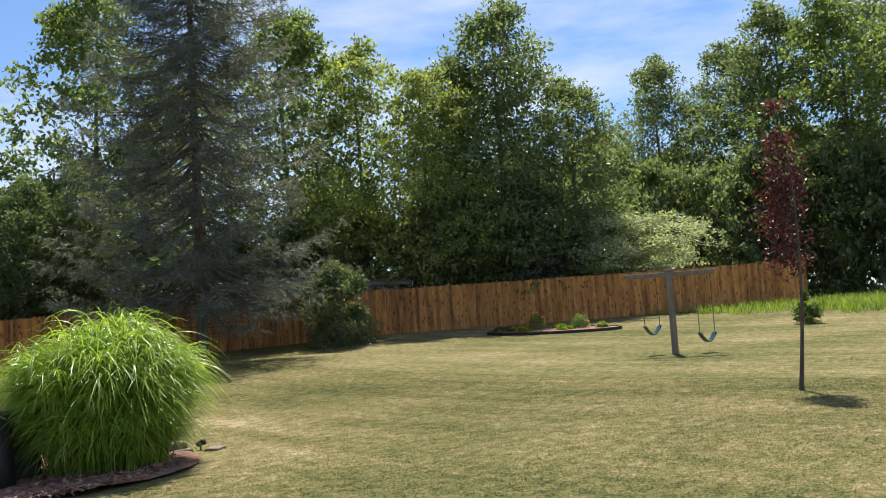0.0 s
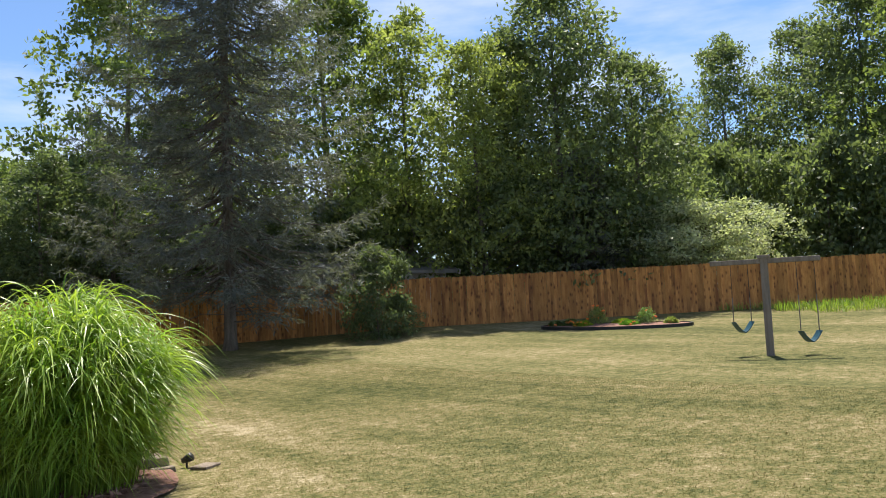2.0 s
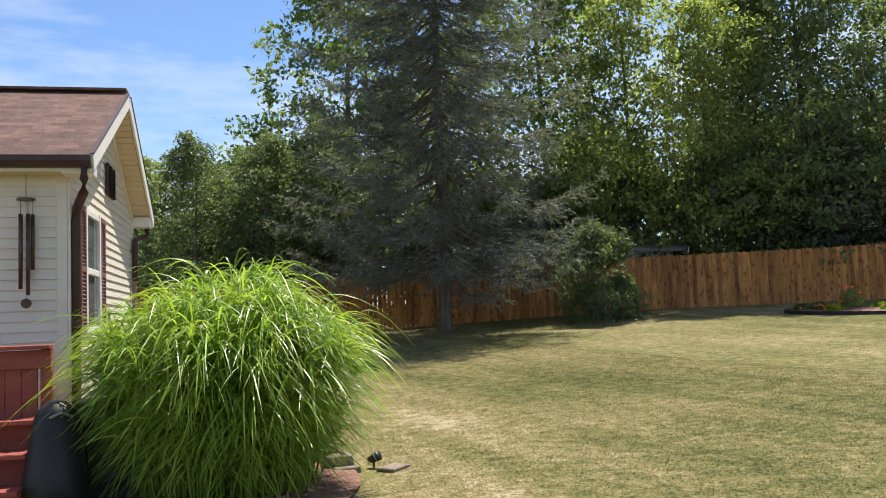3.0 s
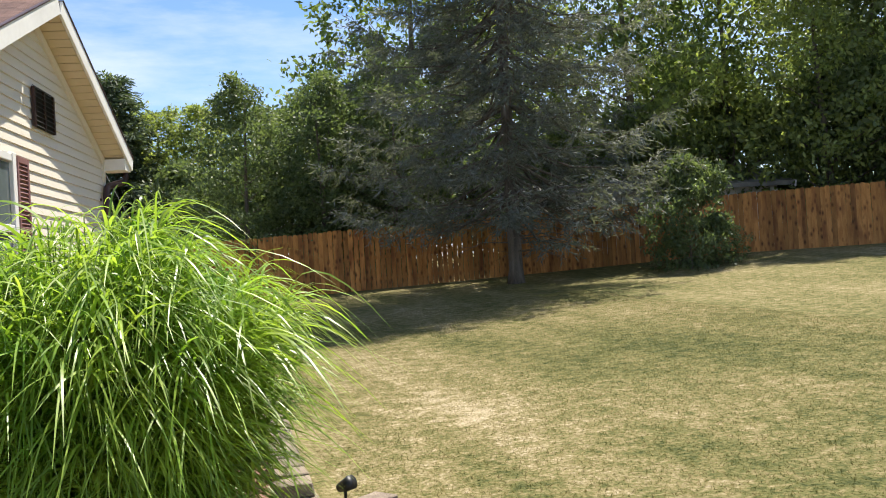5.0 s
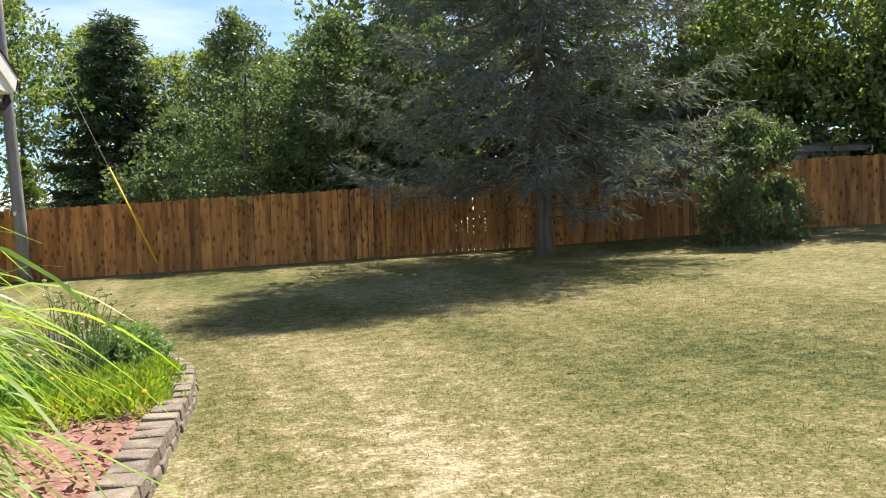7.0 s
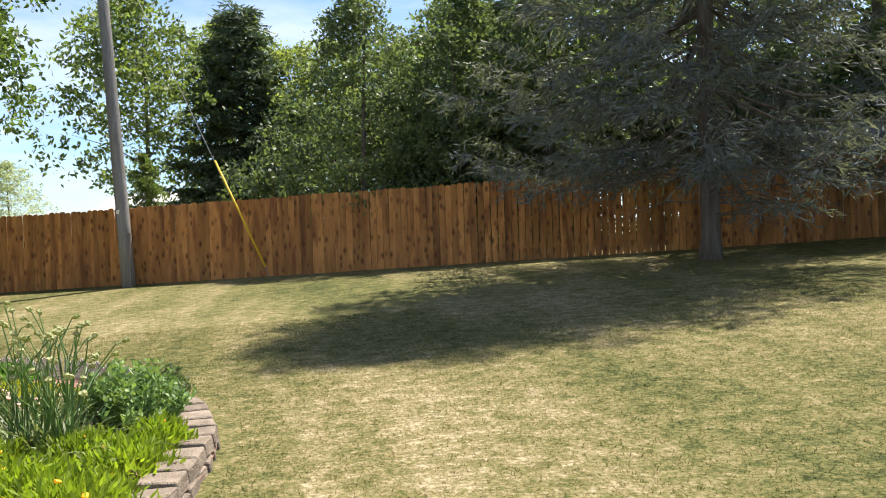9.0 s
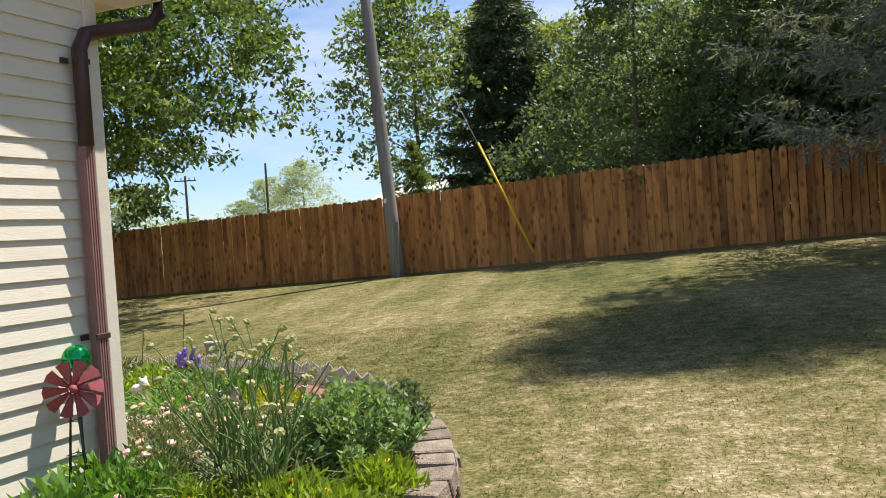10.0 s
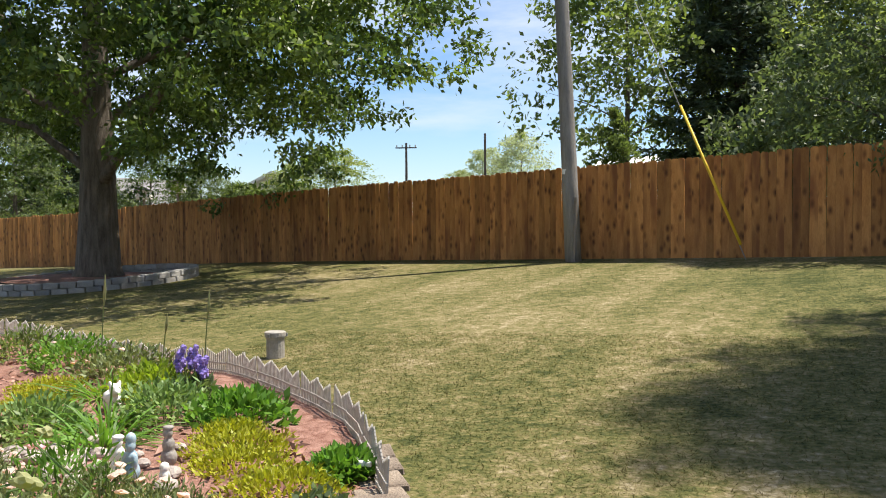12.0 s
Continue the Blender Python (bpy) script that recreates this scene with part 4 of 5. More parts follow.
def shoot_bush(name, x, y, r, h, n, leaf, mat, label, seed):
    """A bush of upright shoots, each set with pairs of leaves up to its tip."""
    rr = np.random.default_rng(seed + 3000)
    root = empty(name, x, y, gz(x, y) + 0.05, 0, label, "plant")
    a, q = rr.uniform(0, math.tau, n), np.sqrt(rr.random(n))
    out = np.stack([np.cos(a), np.sin(a)], -1)
    lump = 1 + 0.12 * np.sin(4 * a + seed)
    foot = np.concatenate([out * (q * r * 0.45)[:, None], np.full((n, 1), -0.05)], 1)
    tip = np.concatenate([out * (q * r * lump)[:, None], (h * np.sqrt(1.03 - 0.75 * q**2) * rr.uniform(0.8, 1.05, n))[:, None]], 1)
    f = np.linspace(0.35, 1.0, 13)[None, :, None]
    along_stem = foot[:, None] + (tip - foot)[:, None] * np.concatenate([f**1.5, f**1.5, f], -1)
    turn = np.arange(13)[None] * 1.57 + rr.uniform(0, 6, (n, 1))
    base, way = [], []
    for side in (0, math.pi):
        base.append(along_stem.reshape(-1, 3))
        way.append(np.stack([np.cos(turn + side), np.sin(turn + side), 0.15 + 0.75 * np.broadcast_to(f[..., 0], (n, 13)) ** 3 + rr.normal(size=(n, 13)) * 0.2], -1).reshape(-1, 3))
    base, way = np.concatenate(base), np.concatenate(way)
    ob = new("foliage", leaves("foliage", base, way, leaf, leaf * 0.55, mat, rr))
    ob.parent = root
    bm = bmesh.new()
    for b, t in zip(foot, tip):
        add_tube(bm, [b, b + (t - b) * (0.35, 0.35, 0.5), t], [0.004, 0.003, 0.002], 4, False)
    part("stem", bm, mat, root)
    return root


def grassy(name, x, y, r, ln, n, mat, label, seed=0, width=0.008, lean=0.5, droop=0.5, seg=4, category="plant"):
    rr = np.random.default_rng(seed + 2000)
    root = empty(name, x, y, gz(x, y) + 0.04, 0, label, category)
    a = rr.uniform(0, math.tau, n)
    q = np.sqrt(rr.random(n)) * r
    out = np.stack([np.cos(a), np.sin(a), 0 * a], -1)
    base = out * q[:, None]
    way = out * (lean * q / r + 0.15)[:, None] + (0, 0, 1.0) + rr.normal(size=(n, 3)) * 0.15
    le = ln * rr.uniform(0.55, 1.1, n)
    ob = new("foliage", blades("foliage", base, way, le, le * droop * rr.uniform(0.3, 1.0, n), width, mat, rr, seg))
    ob.parent = root
    return root


# ornamental grass clump at the head of the bed
def ornamental_clump(x, y, r, h, n):
    rr = np.random.default_rng(77)
    root = empty("ornamental_grass", x, y, gz(x, y), 0, "large dense clump of arching green maiden grass", "ornamental grass")
    per = 22
    a = rr.uniform(0, math.tau, n)
    q = np.sqrt(rr.random(n))
    wob = 1 + 0.07 * np.sin(3 * a + 1) + 0.05 * np.sin(7 * a)
    foot = np.stack([np.cos(a) * q * r * 0.5, np.sin(a) * q * r * 0.5, 0 * a - 0.05], -1)
    top = foot * (1.0 + 0.55 * q * wob)[:, None]
    top[:, 2] = h * (0.98 - 0.3 * q**2) * rr.uniform(0.74, 1.0, n)
    # leaves leave each stem at several heights, rise and arch over
    f = rr.uniform(0.14, 1.0, (n, per)) ** 0.75
    base = foot[:, None] + (top - foot)[:, None] * np.stack([f**1.4, f**1.4, f], -1)
    out = np.where(q > 0.25, a, rr.uniform(0, math.tau, n))[:, None] + rr.normal(size=(n, per)) * 0.95
    steep = rr.uniform(0.25, 0.8, (n, per))
    way = np.stack([np.cos(out) * steep, np.sin(out) * steep, np.ones((n, per))], -1) + rr.normal(size=(n, per, 3)) * 0.22
    ln = (rr.uniform(0.36, 0.78, (n, per)) * (0.75 + 0.25 * f)).ravel()
    drop = ln * rr.uniform(0.6, 1.25, n * per)
    ob = new("foliage", blades("foliage", base.reshape(-1, 3), way.reshape(-1, 3), ln, drop, rr.uniform(0.012, 0.024, n * per), M_ORNAGRASS, rr, 7))
    ob.parent = root
    bm = bmesh.new()
    for b, t in zip(foot, top):
        mid = b + (t - b) * (0.4, 0.4, 0.55)
        add_tube(bm, [b, mid, t], [0.006, 0.005, 0.003], 4, False)
    part("stems", bm, M_ORNAGRASS, root)


ornamental_clump(4.17, 11.3, 1.44, 2.06, 620)

# ---- planting bed ----
EDGE = [(3.8, 10.05), (4.6, 10.15), (5.15, 10.7), (5.42, 11.6), (5.5, 13.4), (5.7, 15.5), (5.86, 17.4), (5.76, 18.4), (5.34, 19.45), (4.84, 20.12), (4.26, 20.82), (3.5, 21.6), (2.65, 22.2), (1.95, 22.58), (0.95, 22.72), (-0.55, 23.3), (-2.3, 23.9), (-3.6, 24.3)]


def along(path, step):
    """Points and headings at even steps along a polyline rounded at its corners."""
    pts = np.array(path)
    for _ in range(2):
        q = [pts[0]]
        for a, b in zip(pts, pts[1:]):
            q += [a * 0.75 + b * 0.25, a * 0.25 + b * 0.75]
        pts = np.array(q + [pts[-1]])
    seg = np.linalg.norm(np.diff(pts, axis=0), axis=1)
    s = np.concatenate([[0], np.cumsum(seg)])
    at = np.arange(step / 2, s[-1], step)
    x, y = np.interp(at, s, pts[:, 0]), np.interp(at, s, pts[:, 1])
    ahead = np.stack([np.interp(at + 0.05, s, pts[:, 0]) - x, np.interp(at + 0.05, s, pts[:, 1]) - y], -1)
    return [(a, b, math.degrees(math.atan2(d[1], d[0]))) for a, b, d in zip(x, y, ahead)]


rim = along(EDGE, 0.25)
bm = bmesh.new()
inner = []
for x, y, h in rim:
    s = max(0.0, min(1.0, (y - 12) / 6))
    bx = 3.0 + 0.9 * s if y < 17.9 else max(-4.0, min(3.9, x - 1.0))
    by = y if y < 17.9 else 18.0 + 0.21 * (3.9 - bx)
    inner.append((bx - 0.3 if y < 17.9 else bx, min(by, y)))
cols = 8
grid = []
for (x, y, h), (u, v) in zip(rim, inner):
    grid.append([bm.verts.new((x + (u - x) * c / cols, y + (v - y) * c / cols, gz(x + (u - x) * c / cols, y + (v - y) * c / cols) + 0.035 + 0.03 * noise.noise((x * 3 + c, y * 3, 0)) + 0.05 * min(1, c / 2))) for c in range(cols + 1)])
for a, b in zip(grid, grid[1:]):
    for c in range(cols):
        bm.faces.new((a[c], b[c], b[c + 1], a[c + 1]))
bmesh.ops.recalc_face_normals(bm, faces=bm.faces)
bed = part("planting_bed", bm, M_MULCH, None, "raised planting bed covered in reddish bark mulch", True)
tagged(bed, category="flower bed", kind="structure")
# loose chips
n = 9000
pick = rng.integers(0, len(rim), n)
w = 0.14 + rng.random((n, 1)) * 0.8
a2, b2 = np.array([(x, y) for x, y, h in rim])[pick], np.array(inner)[pick]
q = a2 + (b2 - a2) * w + rng.normal(size=(n, 2)) * 0.04
base = np.concatenate([q, (ground_z(q[:, 0], q[:, 1]) + 0.09 + rng.uniform(-0.015, 0.01, n))[:, None]], 1)
tagged(new("mulch_chips", leaves("mulch_chips", base, rng.normal(size=(n, 3)) * (1, 1, 0.25), 0.085, 0.03, material("bark_chips", (0.20, 0.085, 0.06), (0.42, 0.27, 0.22), 3, 0.9, vary=0.35, island=True), rng)), "loose reddish bark chips on the bed", "mulch", kind="stuff")

# block edging, two courses
edging = empty("bed_edging", 0, 0, 0, 0, "two-course tan concrete block edging round the bed", "garden edging", kind="structure")
blk = bmesh.new()
v = [blk.verts.new(p) for p in ((-0.105, -0.09, 0), (0.105, -0.09, 0), (0.085, 0.17, 0), (-0.085, 0.17, 0), (-0.10, -0.075, 0.095), (0.10, -0.075, 0.095), (0.08, 0.165, 0.095), (-0.08, 0.165, 0.095))]
for f in ((0, 3, 2, 1), (4, 5, 6, 7), (0, 1, 5, 4), (1, 2, 6, 5), (2, 3, 7, 6), (3, 0, 4, 7)):
    blk.faces.new([v[i] for i in f])
bmesh.ops.bevel(blk, geom=list(blk.edges), offset=0.008, segments=1, affect="EDGES")
block = bpy.data.meshes.new("block")
blk.to_mesh(block)
blk.free()
block.materials.append(M_PAVER)
for level in (0, 1):
    for i, (x, y, h) in enumerate(along(EDGE[3:11], 0.275)):
        if y > (20.8 if level == 0 else 19.7):
            break
        j = random.uniform
        inx, iny = -math.sin(radians(h)), math.cos(radians(h))
        o = 0.07 + 0.02 * level + 0.012 * j(-1, 1) - 0.15 * min(1.0, max(0.0, y - 19.5))
        shared("block", block, edging, pose(x + inx * o + 0.1 * level * math.cos(radians(h)), y + iny * o + 0.1 * level * math.sin(radians(h)), gz(x, y) - 0.035 - 0.03 * min(1.0, max(0.0, y - 19.5)) + 0.096 * level, j(-2.5, 2.5), j(-2.5, 2.5), h + j(-5, 5)) @ Matrix.Diagonal((1.27, j(0.92, 1.05), j(0.95, 1.08), 1)))

# scalloped white picket edging, section by section
M_PICKET = material("weathered_white_plastic", (0.36, 0.33, 0.30), (0.60, 0.57, 0.53), 16, 0.6, 0.1, 60)
section = None
for x, y, h in along([(4.97, 19.9), (4.46, 20.58), (4.16, 20.95), (3.8, 21.28), (3.3, 21.64), (2.6, 22.1), (1.95, 22.46), (1.35, 22.54), (0.7, 22.62), (-1.25, 23.45), (-2.8, 24.0), (-3.5, 24.2)], 0.31):
    m = pose(x, y, gz(x, y) + 0.02, random.uniform(-5, 5), random.uniform(-2, 2), h + random.uniform(-3, 3))
    if section is None:
        section = empty("picket_edging", 0, 0, 0, 0, "low scalloped white plastic picket edging", "garden edging", "picket edging round the bed")
        for i in range(11):
            px = -0.14 + i * 0.028
            ph = 0.185 + 0.055 * abs(i - 5) / 5
            part("picket", prism([(px - 0.007, -0.04), (px + 0.007, -0.04), (px + 0.007, ph - 0.012), (px, ph), (px - 0.007, ph - 0.012)], 0.008), M_PICKET, section)
        for zz in (0.045, 0.11):
            part("rail", box((0.305, 0.007, 0.014), (0, 0.011, zz)), M_PICKET, section)
        section.matrix_basis = m
    else:
        copy_thing(section, m)

# plants of the bed
M_MINT = leafy("mint_leaves", (0.10, 0.19, 0.055), (0.29, 0.38, 0.155), 0.28)
M_SEDUM = leafy("chartreuse_sedum", (0.24, 0.28, 0.02), (0.40, 0.38, 0.03), 0.3)
M_LIME = leafy("lime_groundcover", (0.16, 0.24, 0.02), (0.28, 0.36, 0.04), 0.4)
M_BIG = leafy("broad_green_leaves", (0.075, 0.18, 0.025), (0.17, 0.31, 0.05), 0.35)
M_GREYLEAF = leafy("greyish_stalks", (0.10, 0.14, 0.05), (0.22, 0.25, 0.11), 0.25)
M_PINK = leafy("pink_petals", (0.55, 0.26, 0.38), (0.72, 0.48, 0.55), 0.3)
M_PALE = leafy("pale_pink_white_petals", (0.46, 0.31, 0.29), (0.66, 0.51, 0.47), 0.3)
M_SEED = leafy("cream_seed_heads", (0.20, 0.22, 0.09), (0.42, 0.41, 0.23), 0.3)
M_VIOLET = leafy("violet_petals", (0.17, 0.12, 0.45), (0.32, 0.26, 0.62), 0.3)
M_GOLD = leafy("golden_petals", (0.75, 0.38, 0.02), (0.85, 0.52, 0.04), 0.3)
H_PINK, H_PALE = head_mesh("pink", 0.022, M_PINK), head_mesh("pale", 0.028, M_PALE, 26, 0.35)
H_SEED, H_VIOLET, H_GOLD = head_mesh("seed", 0.026, M_SEED, 22, 0.7), head_mesh("violet", 0.024, M_VIOLET, 24, 1.0), head_mesh("gold", 0.022, M_GOLD, 16, 0.6)
shoot_bush("mint_bush", 5.2, 18.1, 0.42, 0.56, 150, 0.05, M_MINT, "bushy green mint-like plant with upright leafy shoots", 1)
shoot_bush("mint_bush", 5.3, 18.85, 0.2, 0.4, 60, 0.04, M_LEAF_DARK, "smaller dark green bushy plant beside the block edging", 2)
for i, (x, y, r, h) in enumerate(((4.78, 17.62, 0.24, 0.74), (4.95, 17.5, 0.2, 0.66), (4.6, 17.8, 0.24, 0.76), (4.85, 17.85, 0.22, 0.7))):
    g = grassy("allium_clump", x, y, r, h * 0.95, 150, M_GREYLEAF, "grey-green strap leaves and stalks with cream seed heads", i, 0.024, 1.0, 0.7)
    rr = np.random.default_rng(i + 5)
    for j in range(15):
        a, q = rr.uniform(0, math.tau), r * math.sqrt(rr.random()) * 1.2
        b1, b2 = rr.normal(0, 0.06), rr.normal(0, 0.06)
        e = (math.cos(a) * q + 2 * b1, math.sin(a) * q + 2 * b2, h * rr.uniform(0.8, 1.4))
        nod = (e[0] + b1 * 0.5 + 0.012, e[1] + b2 * 0.5, e[2] + 0.016)
        part("flower_stem", tube([(e[0] * 0.3, e[1] * 0.3, 0.0), (e[0] * 0.4 - b1, e[1] * 0.4 - b2, e[2] * 0.4), (e[0] * 0.8 - b1, e[1] * 0.8 + b2, e[2] * 0.8), e, nod], [0.007, 0.006, 0.005, 0.004, 0.003], 5), M_MINT, g)
        shared("seed_head", H_SEED, g, pose(*nod, rr.uniform(-40, 40), rr.uniform(-40, 40), 0))
for i, (x, y, r, h, f) in enumerate(((4.15, 18.5, 0.36, 0.5, 18), (4.5, 18.85, 0.3, 0.36, 16), (3.75, 18.8, 0.36, 0.4, 20), (4.1, 18.0, 0.25, 0.55, 14), (4.25, 17.65, 0.28, 0.48, 12), (3.3, 19.0, 0.36, 0.36, 22), (2.75, 19.3, 0.36, 0.34, 20), (2.2, 19.6, 0.36, 0.4, 18), (1.6, 20.0, 0.36, 0.4, 16), (1.0, 20.4, 0.36, 0.4, 14), (4.3, 19.2, 0.26, 0.26, 14), (3.85, 19.3, 0.26, 0.26, 12))):
    grassy("feathery_grass", x + 0.08, y - 0.06, r * 0.8, h * 0.85, 160, M_MINT if i % 2 else M_GREYLEAF, "feathery grey-green stalks among the flowers", 120 + i, 0.009, 0.9, 0.8)
    plant("yarrow", x, y, r, h, 1500, 0.04, M_GREYLEAF, "feathery yarrow with flat pale pink flower heads", "flower", 20 + i, 0.25, 0.5, 26, f, H_PALE, 1.1)
plant("pink_flower", 4.35, 17.3, 0.28, 0.5, 500, 0.06, M_BIG, "leafy plant with bright pink flowers", "flower", 31, 0.3, 0.5, 18, 9, H_PINK, 1.15)
plant("pink_flower", 3.6, 19.3, 0.3, 0.4, 500, 0.06, M_BIG, "leafy plant with bright pink flowers", "flower", 32, 0.3, 0.5, 18, 10, H_PINK, 1.15)
for i, (x, y, r) in enumerate(((5.0, 16.75, 0.36), (4.65, 17.0, 0.36), (5.35, 16.35, 0.36), (4.75, 16.3, 0.4), (5.42, 17.05, 0.3), (5.1, 17.35, 0.32), (4.6, 17.3, 0.24), (5.5, 17.6, 0.22))):
    plant("lime_groundcover", x, y, r, 0.28, 1000, 0.075, M_LIME, "low lime-green ground cover with a few orange flowers", "plant", 40 + i, 0.28, 0.8, 24, 5, H_GOLD, 1.1)
for i, (x, y) in enumerate(((4.15, 16.95), (4.4, 16.55), (4.1, 17.4))):
    plant("broad_leaf_plant", x, y, 0.34, 0.42, 460, 0.11, M_BIG, "plant with broad light green pointed leaves", "plant", 50 + i, 0.36, 0.35, 16)
for i, (x, y, r) in enumerate(((3.75, 20.35, 0.36), (4.0, 20.1, 0.3), (4.45, 19.85, 0.3), (3.5, 20.6, 0.22), (1.4, 20.95, 0.35), (1.0, 21.4, 0.35))):
    plant("sedum", x, y, r, 0.13, 1400, 0.035, M_SEDUM, "low mat of bright yellow-green sedum", "plant", 60 + i, 0.45, 0.6, 6)
for i, (x, y, r, h) in enumerate(((3.3, 20.95, 0.32, 0.24), (4.55, 20.2, 0.16, 0.12))):
    plant("leafy_perennial", x, y, r, h, 800, 0.07, M_BIG, "bright green leafy perennial on the mulch", "plant", 70 + i, 0.6, 0.5, 16)
for i, (x, y, r, h) in enumerate(((2.75, 20.85, 0.34, 0.27), (2.1, 21.4, 0.36, 0.26), (1.2, 22.0, 0.45, 0.28), (0.2, 22.3, 0.45, 0.3), (2.2, 20.3, 0.3, 0.25), (-0.8, 22.6, 0.5, 0.32))):
    plant("bushy_perennial", x, y, r, h * 1.15, 1000, 0.06, (M_MINT, M_LIME, M_GREYLEAF, M_BIG, M_MINT, M_LEAF)[i], "green bushy perennial in the bed", "plant", 80 + i, 0.45, 0.3, 22, 6 if i in (2, 3) else 0, H_PALE)
for i, (x, y) in enumerate(((2.55, 20.55), (1.7, 21.3), (2.9, 20.2))):
    grassy("daylily", x, y, 0.14, 0.5, 130, M_BIG, "clump of arching green strap leaves", 60 + i, 0.02, 1.2, 0.8)
delph = plant("delphinium", 2.42, 21.45, 0.17, 0.18, 500, 0.08, M_LEAF_DARK, "dark-leaved plant with upright violet flower spikes", "flower", 95, 0.5, 0.4, 10)
for i in range(8):
    a = i * 2.4
    bx, by, tz = 0.1 * math.cos(a), 0.1 * math.sin(a), 0.31 + 0.05 * (i % 3)
    part("flower_stem", tube([(bx * 0.4, by * 0.4, 0.0), (bx, by, tz)], [0.005, 0.003], 4), M_LEAF_DARK, delph)
    for j in range(5):
        shared("flower", H_VIOLET, delph, pose(bx + 0.012 * math.cos(j * 2), by + 0.012 * math.sin(j * 2), tz - 0.032 * j, 0, 0, j * 70))
for i, (x, y, h) in enumerate(((2.05, 22.0, 0.75), (1.0, 21.9, 0.9), (1.5, 22.1, 0.55))):
    st = empty("seed_stalk", x, y, gz(x, y) + 0.05, 0, "tall thin dry seed stalk", "plant")
    part("stalk", tube([(0, 0, 0), (0.02, 0.01, h * 0.5), (0.05, 0.02, h)], [0.006, 0.005, 0.003], 5), M_GREYLEAF, st)
    part("tuft", tube([(0.035, 0.015, h * 0.72), (0.045, 0.02, h * 0.85), (0.052, 0.022, h * 1.02)], [0.006, 0.014, 0.003], 6), M_SEED, st)


# ---- garden ornaments ----
def ornament(name, x, y, balls, mat, label, category="ornament", turn=0.0):
    """One plain mesh of joined rounded shapes, standing on the bed."""
    bm = bmesh.new()
    for bx, by, bz, rx, ry, rz in balls:
        bmesh.ops.create_icosphere(bm, subdivisions=2, radius=1, matrix=Matrix.Translation((bx, by, bz)) @ Matrix.Diagonal((rx, ry, rz, 1)))
    ob = part(name, bm, mat, None, label, True)
    rm = ob.modifiers.new("fuse", "REMESH")
    rm.mode, rm.voxel_size, rm.use_smooth_shade = "VOXEL", 0.007, True
    ob.matrix_basis = pose(x, y, gz(x, y) + 0.085, 0, 0, turn)
    return tagged(ob, category=category)


M_PALEBLUE = material("pale_blue_glaze", (0.14, 0.30, 0.44), (0.50, 0.58, 0.62), 14, 0.35)
M_GREYGLAZE = material("grey_stoneware", (0.22, 0.20, 0.19), (0.36, 0.33, 0.30), 14, 0.6, 0.2, 60)
dog = [(0, 0, 0.09, 0.06, 0.11, 0.055), (0, 0.1, 0.16, 0.042, 0.05, 0.048), (0, 0.15, 0.15, 0.022, 0.035, 0.022), (0.03, 0.07, 0.04, 0.018, 0.02, 0.045), (-0.03, 0.07, 0.04, 0.018, 0.02, 0.045), (0.03, -0.07, 0.04, 0.02, 0.025, 0.045), (-0.03, -0.07, 0.04, 0.02, 0.025, 0.045), (0.032, 0.09, 0.2, 0.012, 0.014, 0.025), (-0.032, 0.09, 0.2, 0.012, 0.014, 0.025)]
ornament("animal_statue", 2.15, 20.95, dog, M_WHITE, "small white animal garden statue", turn=-120)
gnome = [(0, 0, 0.05, 0.045, 0.045, 0.055), (0, 0, 0.115, 0.035, 0.035, 0.05), (0, -0.005, 0.18, 0.028, 0.028, 0.03), (0.035, -0.01, 0.11, 0.014, 0.018, 0.04), (-0.035, -0.01, 0.11, 0.014, 0.018, 0.04)]
ornament("figurine", 3.47, 19.76, [*gnome, (0, 0, 0.205, 0.033, 0.033, 0.015)], M_WHITE, "small white garden figurine standing on mulch")
ornament("figurine", 3.6, 19.72, [*gnome, (0, 0, 0.215, 0.028, 0.028, 0.035)], M_PALEBLUE, "small pale blue garden figurine standing on mulch")
ornament("figurine", 3.6, 19.98, [*gnome[:3], (0, 0, 0.21, 0.032, 0.032, 0.012)], M_GREYGLAZE, "small grey stoneware figurine on the mulch")
ornament("figurine", 3.82, 19.72, [(0, 0, 0.04, 0.03, 0.03, 0.045), (0, 0, 0.09, 0.026, 0.026, 0.028)], M_WHITE, "tiny white figurine on the mulch")
bd = part("white_board", box((0.24, 0.07, 0.025), (0, 0, 0), None, 0.004), M_WHITE, None, "short white board lying by the picket edging")
bd.matrix_basis = pose(4.6, 20.17, gz(4.6, 20.17) + 0.14, 0, 4, 20)
tagged(bd, category="board")
rock = bmesh.new()
bmesh.ops.create_icosphere(rock, subdivisions=2, radius=0.055)
for vv in rock.verts:
    vv.co *= 1 + 0.3 * noise.noise(vv.co * 22)
    vv.co.z *= 0.6
rock_me = bpy.data.meshes.new("stone")
rock.to_mesh(rock_me)
rock.free()
M_PALESTONE = material("pale_pink_stones", (0.30, 0.25, 0.23), (0.50, 0.44, 0.40), 12, 0.85, 0.3, 60, vary=0.2)
rock_me.materials.append(M_PALESTONE)
for i in range(70):
    x, y = 2.9 + random.gauss(0, 0.36), 19.85 + random.gauss(0, 0.16)
    st = new("stone", rock_me)
    s = random.uniform(0.5, 1.2)
    st.matrix_basis = pose(x, y, gz(x, y) + 0.1 + 0.02 * random.random(), 0, 0, random.uniform(0, 360)) @ Matrix.Diagonal((s, s * random.uniform(0.7, 1), s, 1))
    tagged(st, "pale pinkish rounded stone lying in the bed", "stone", "stones in the bed")

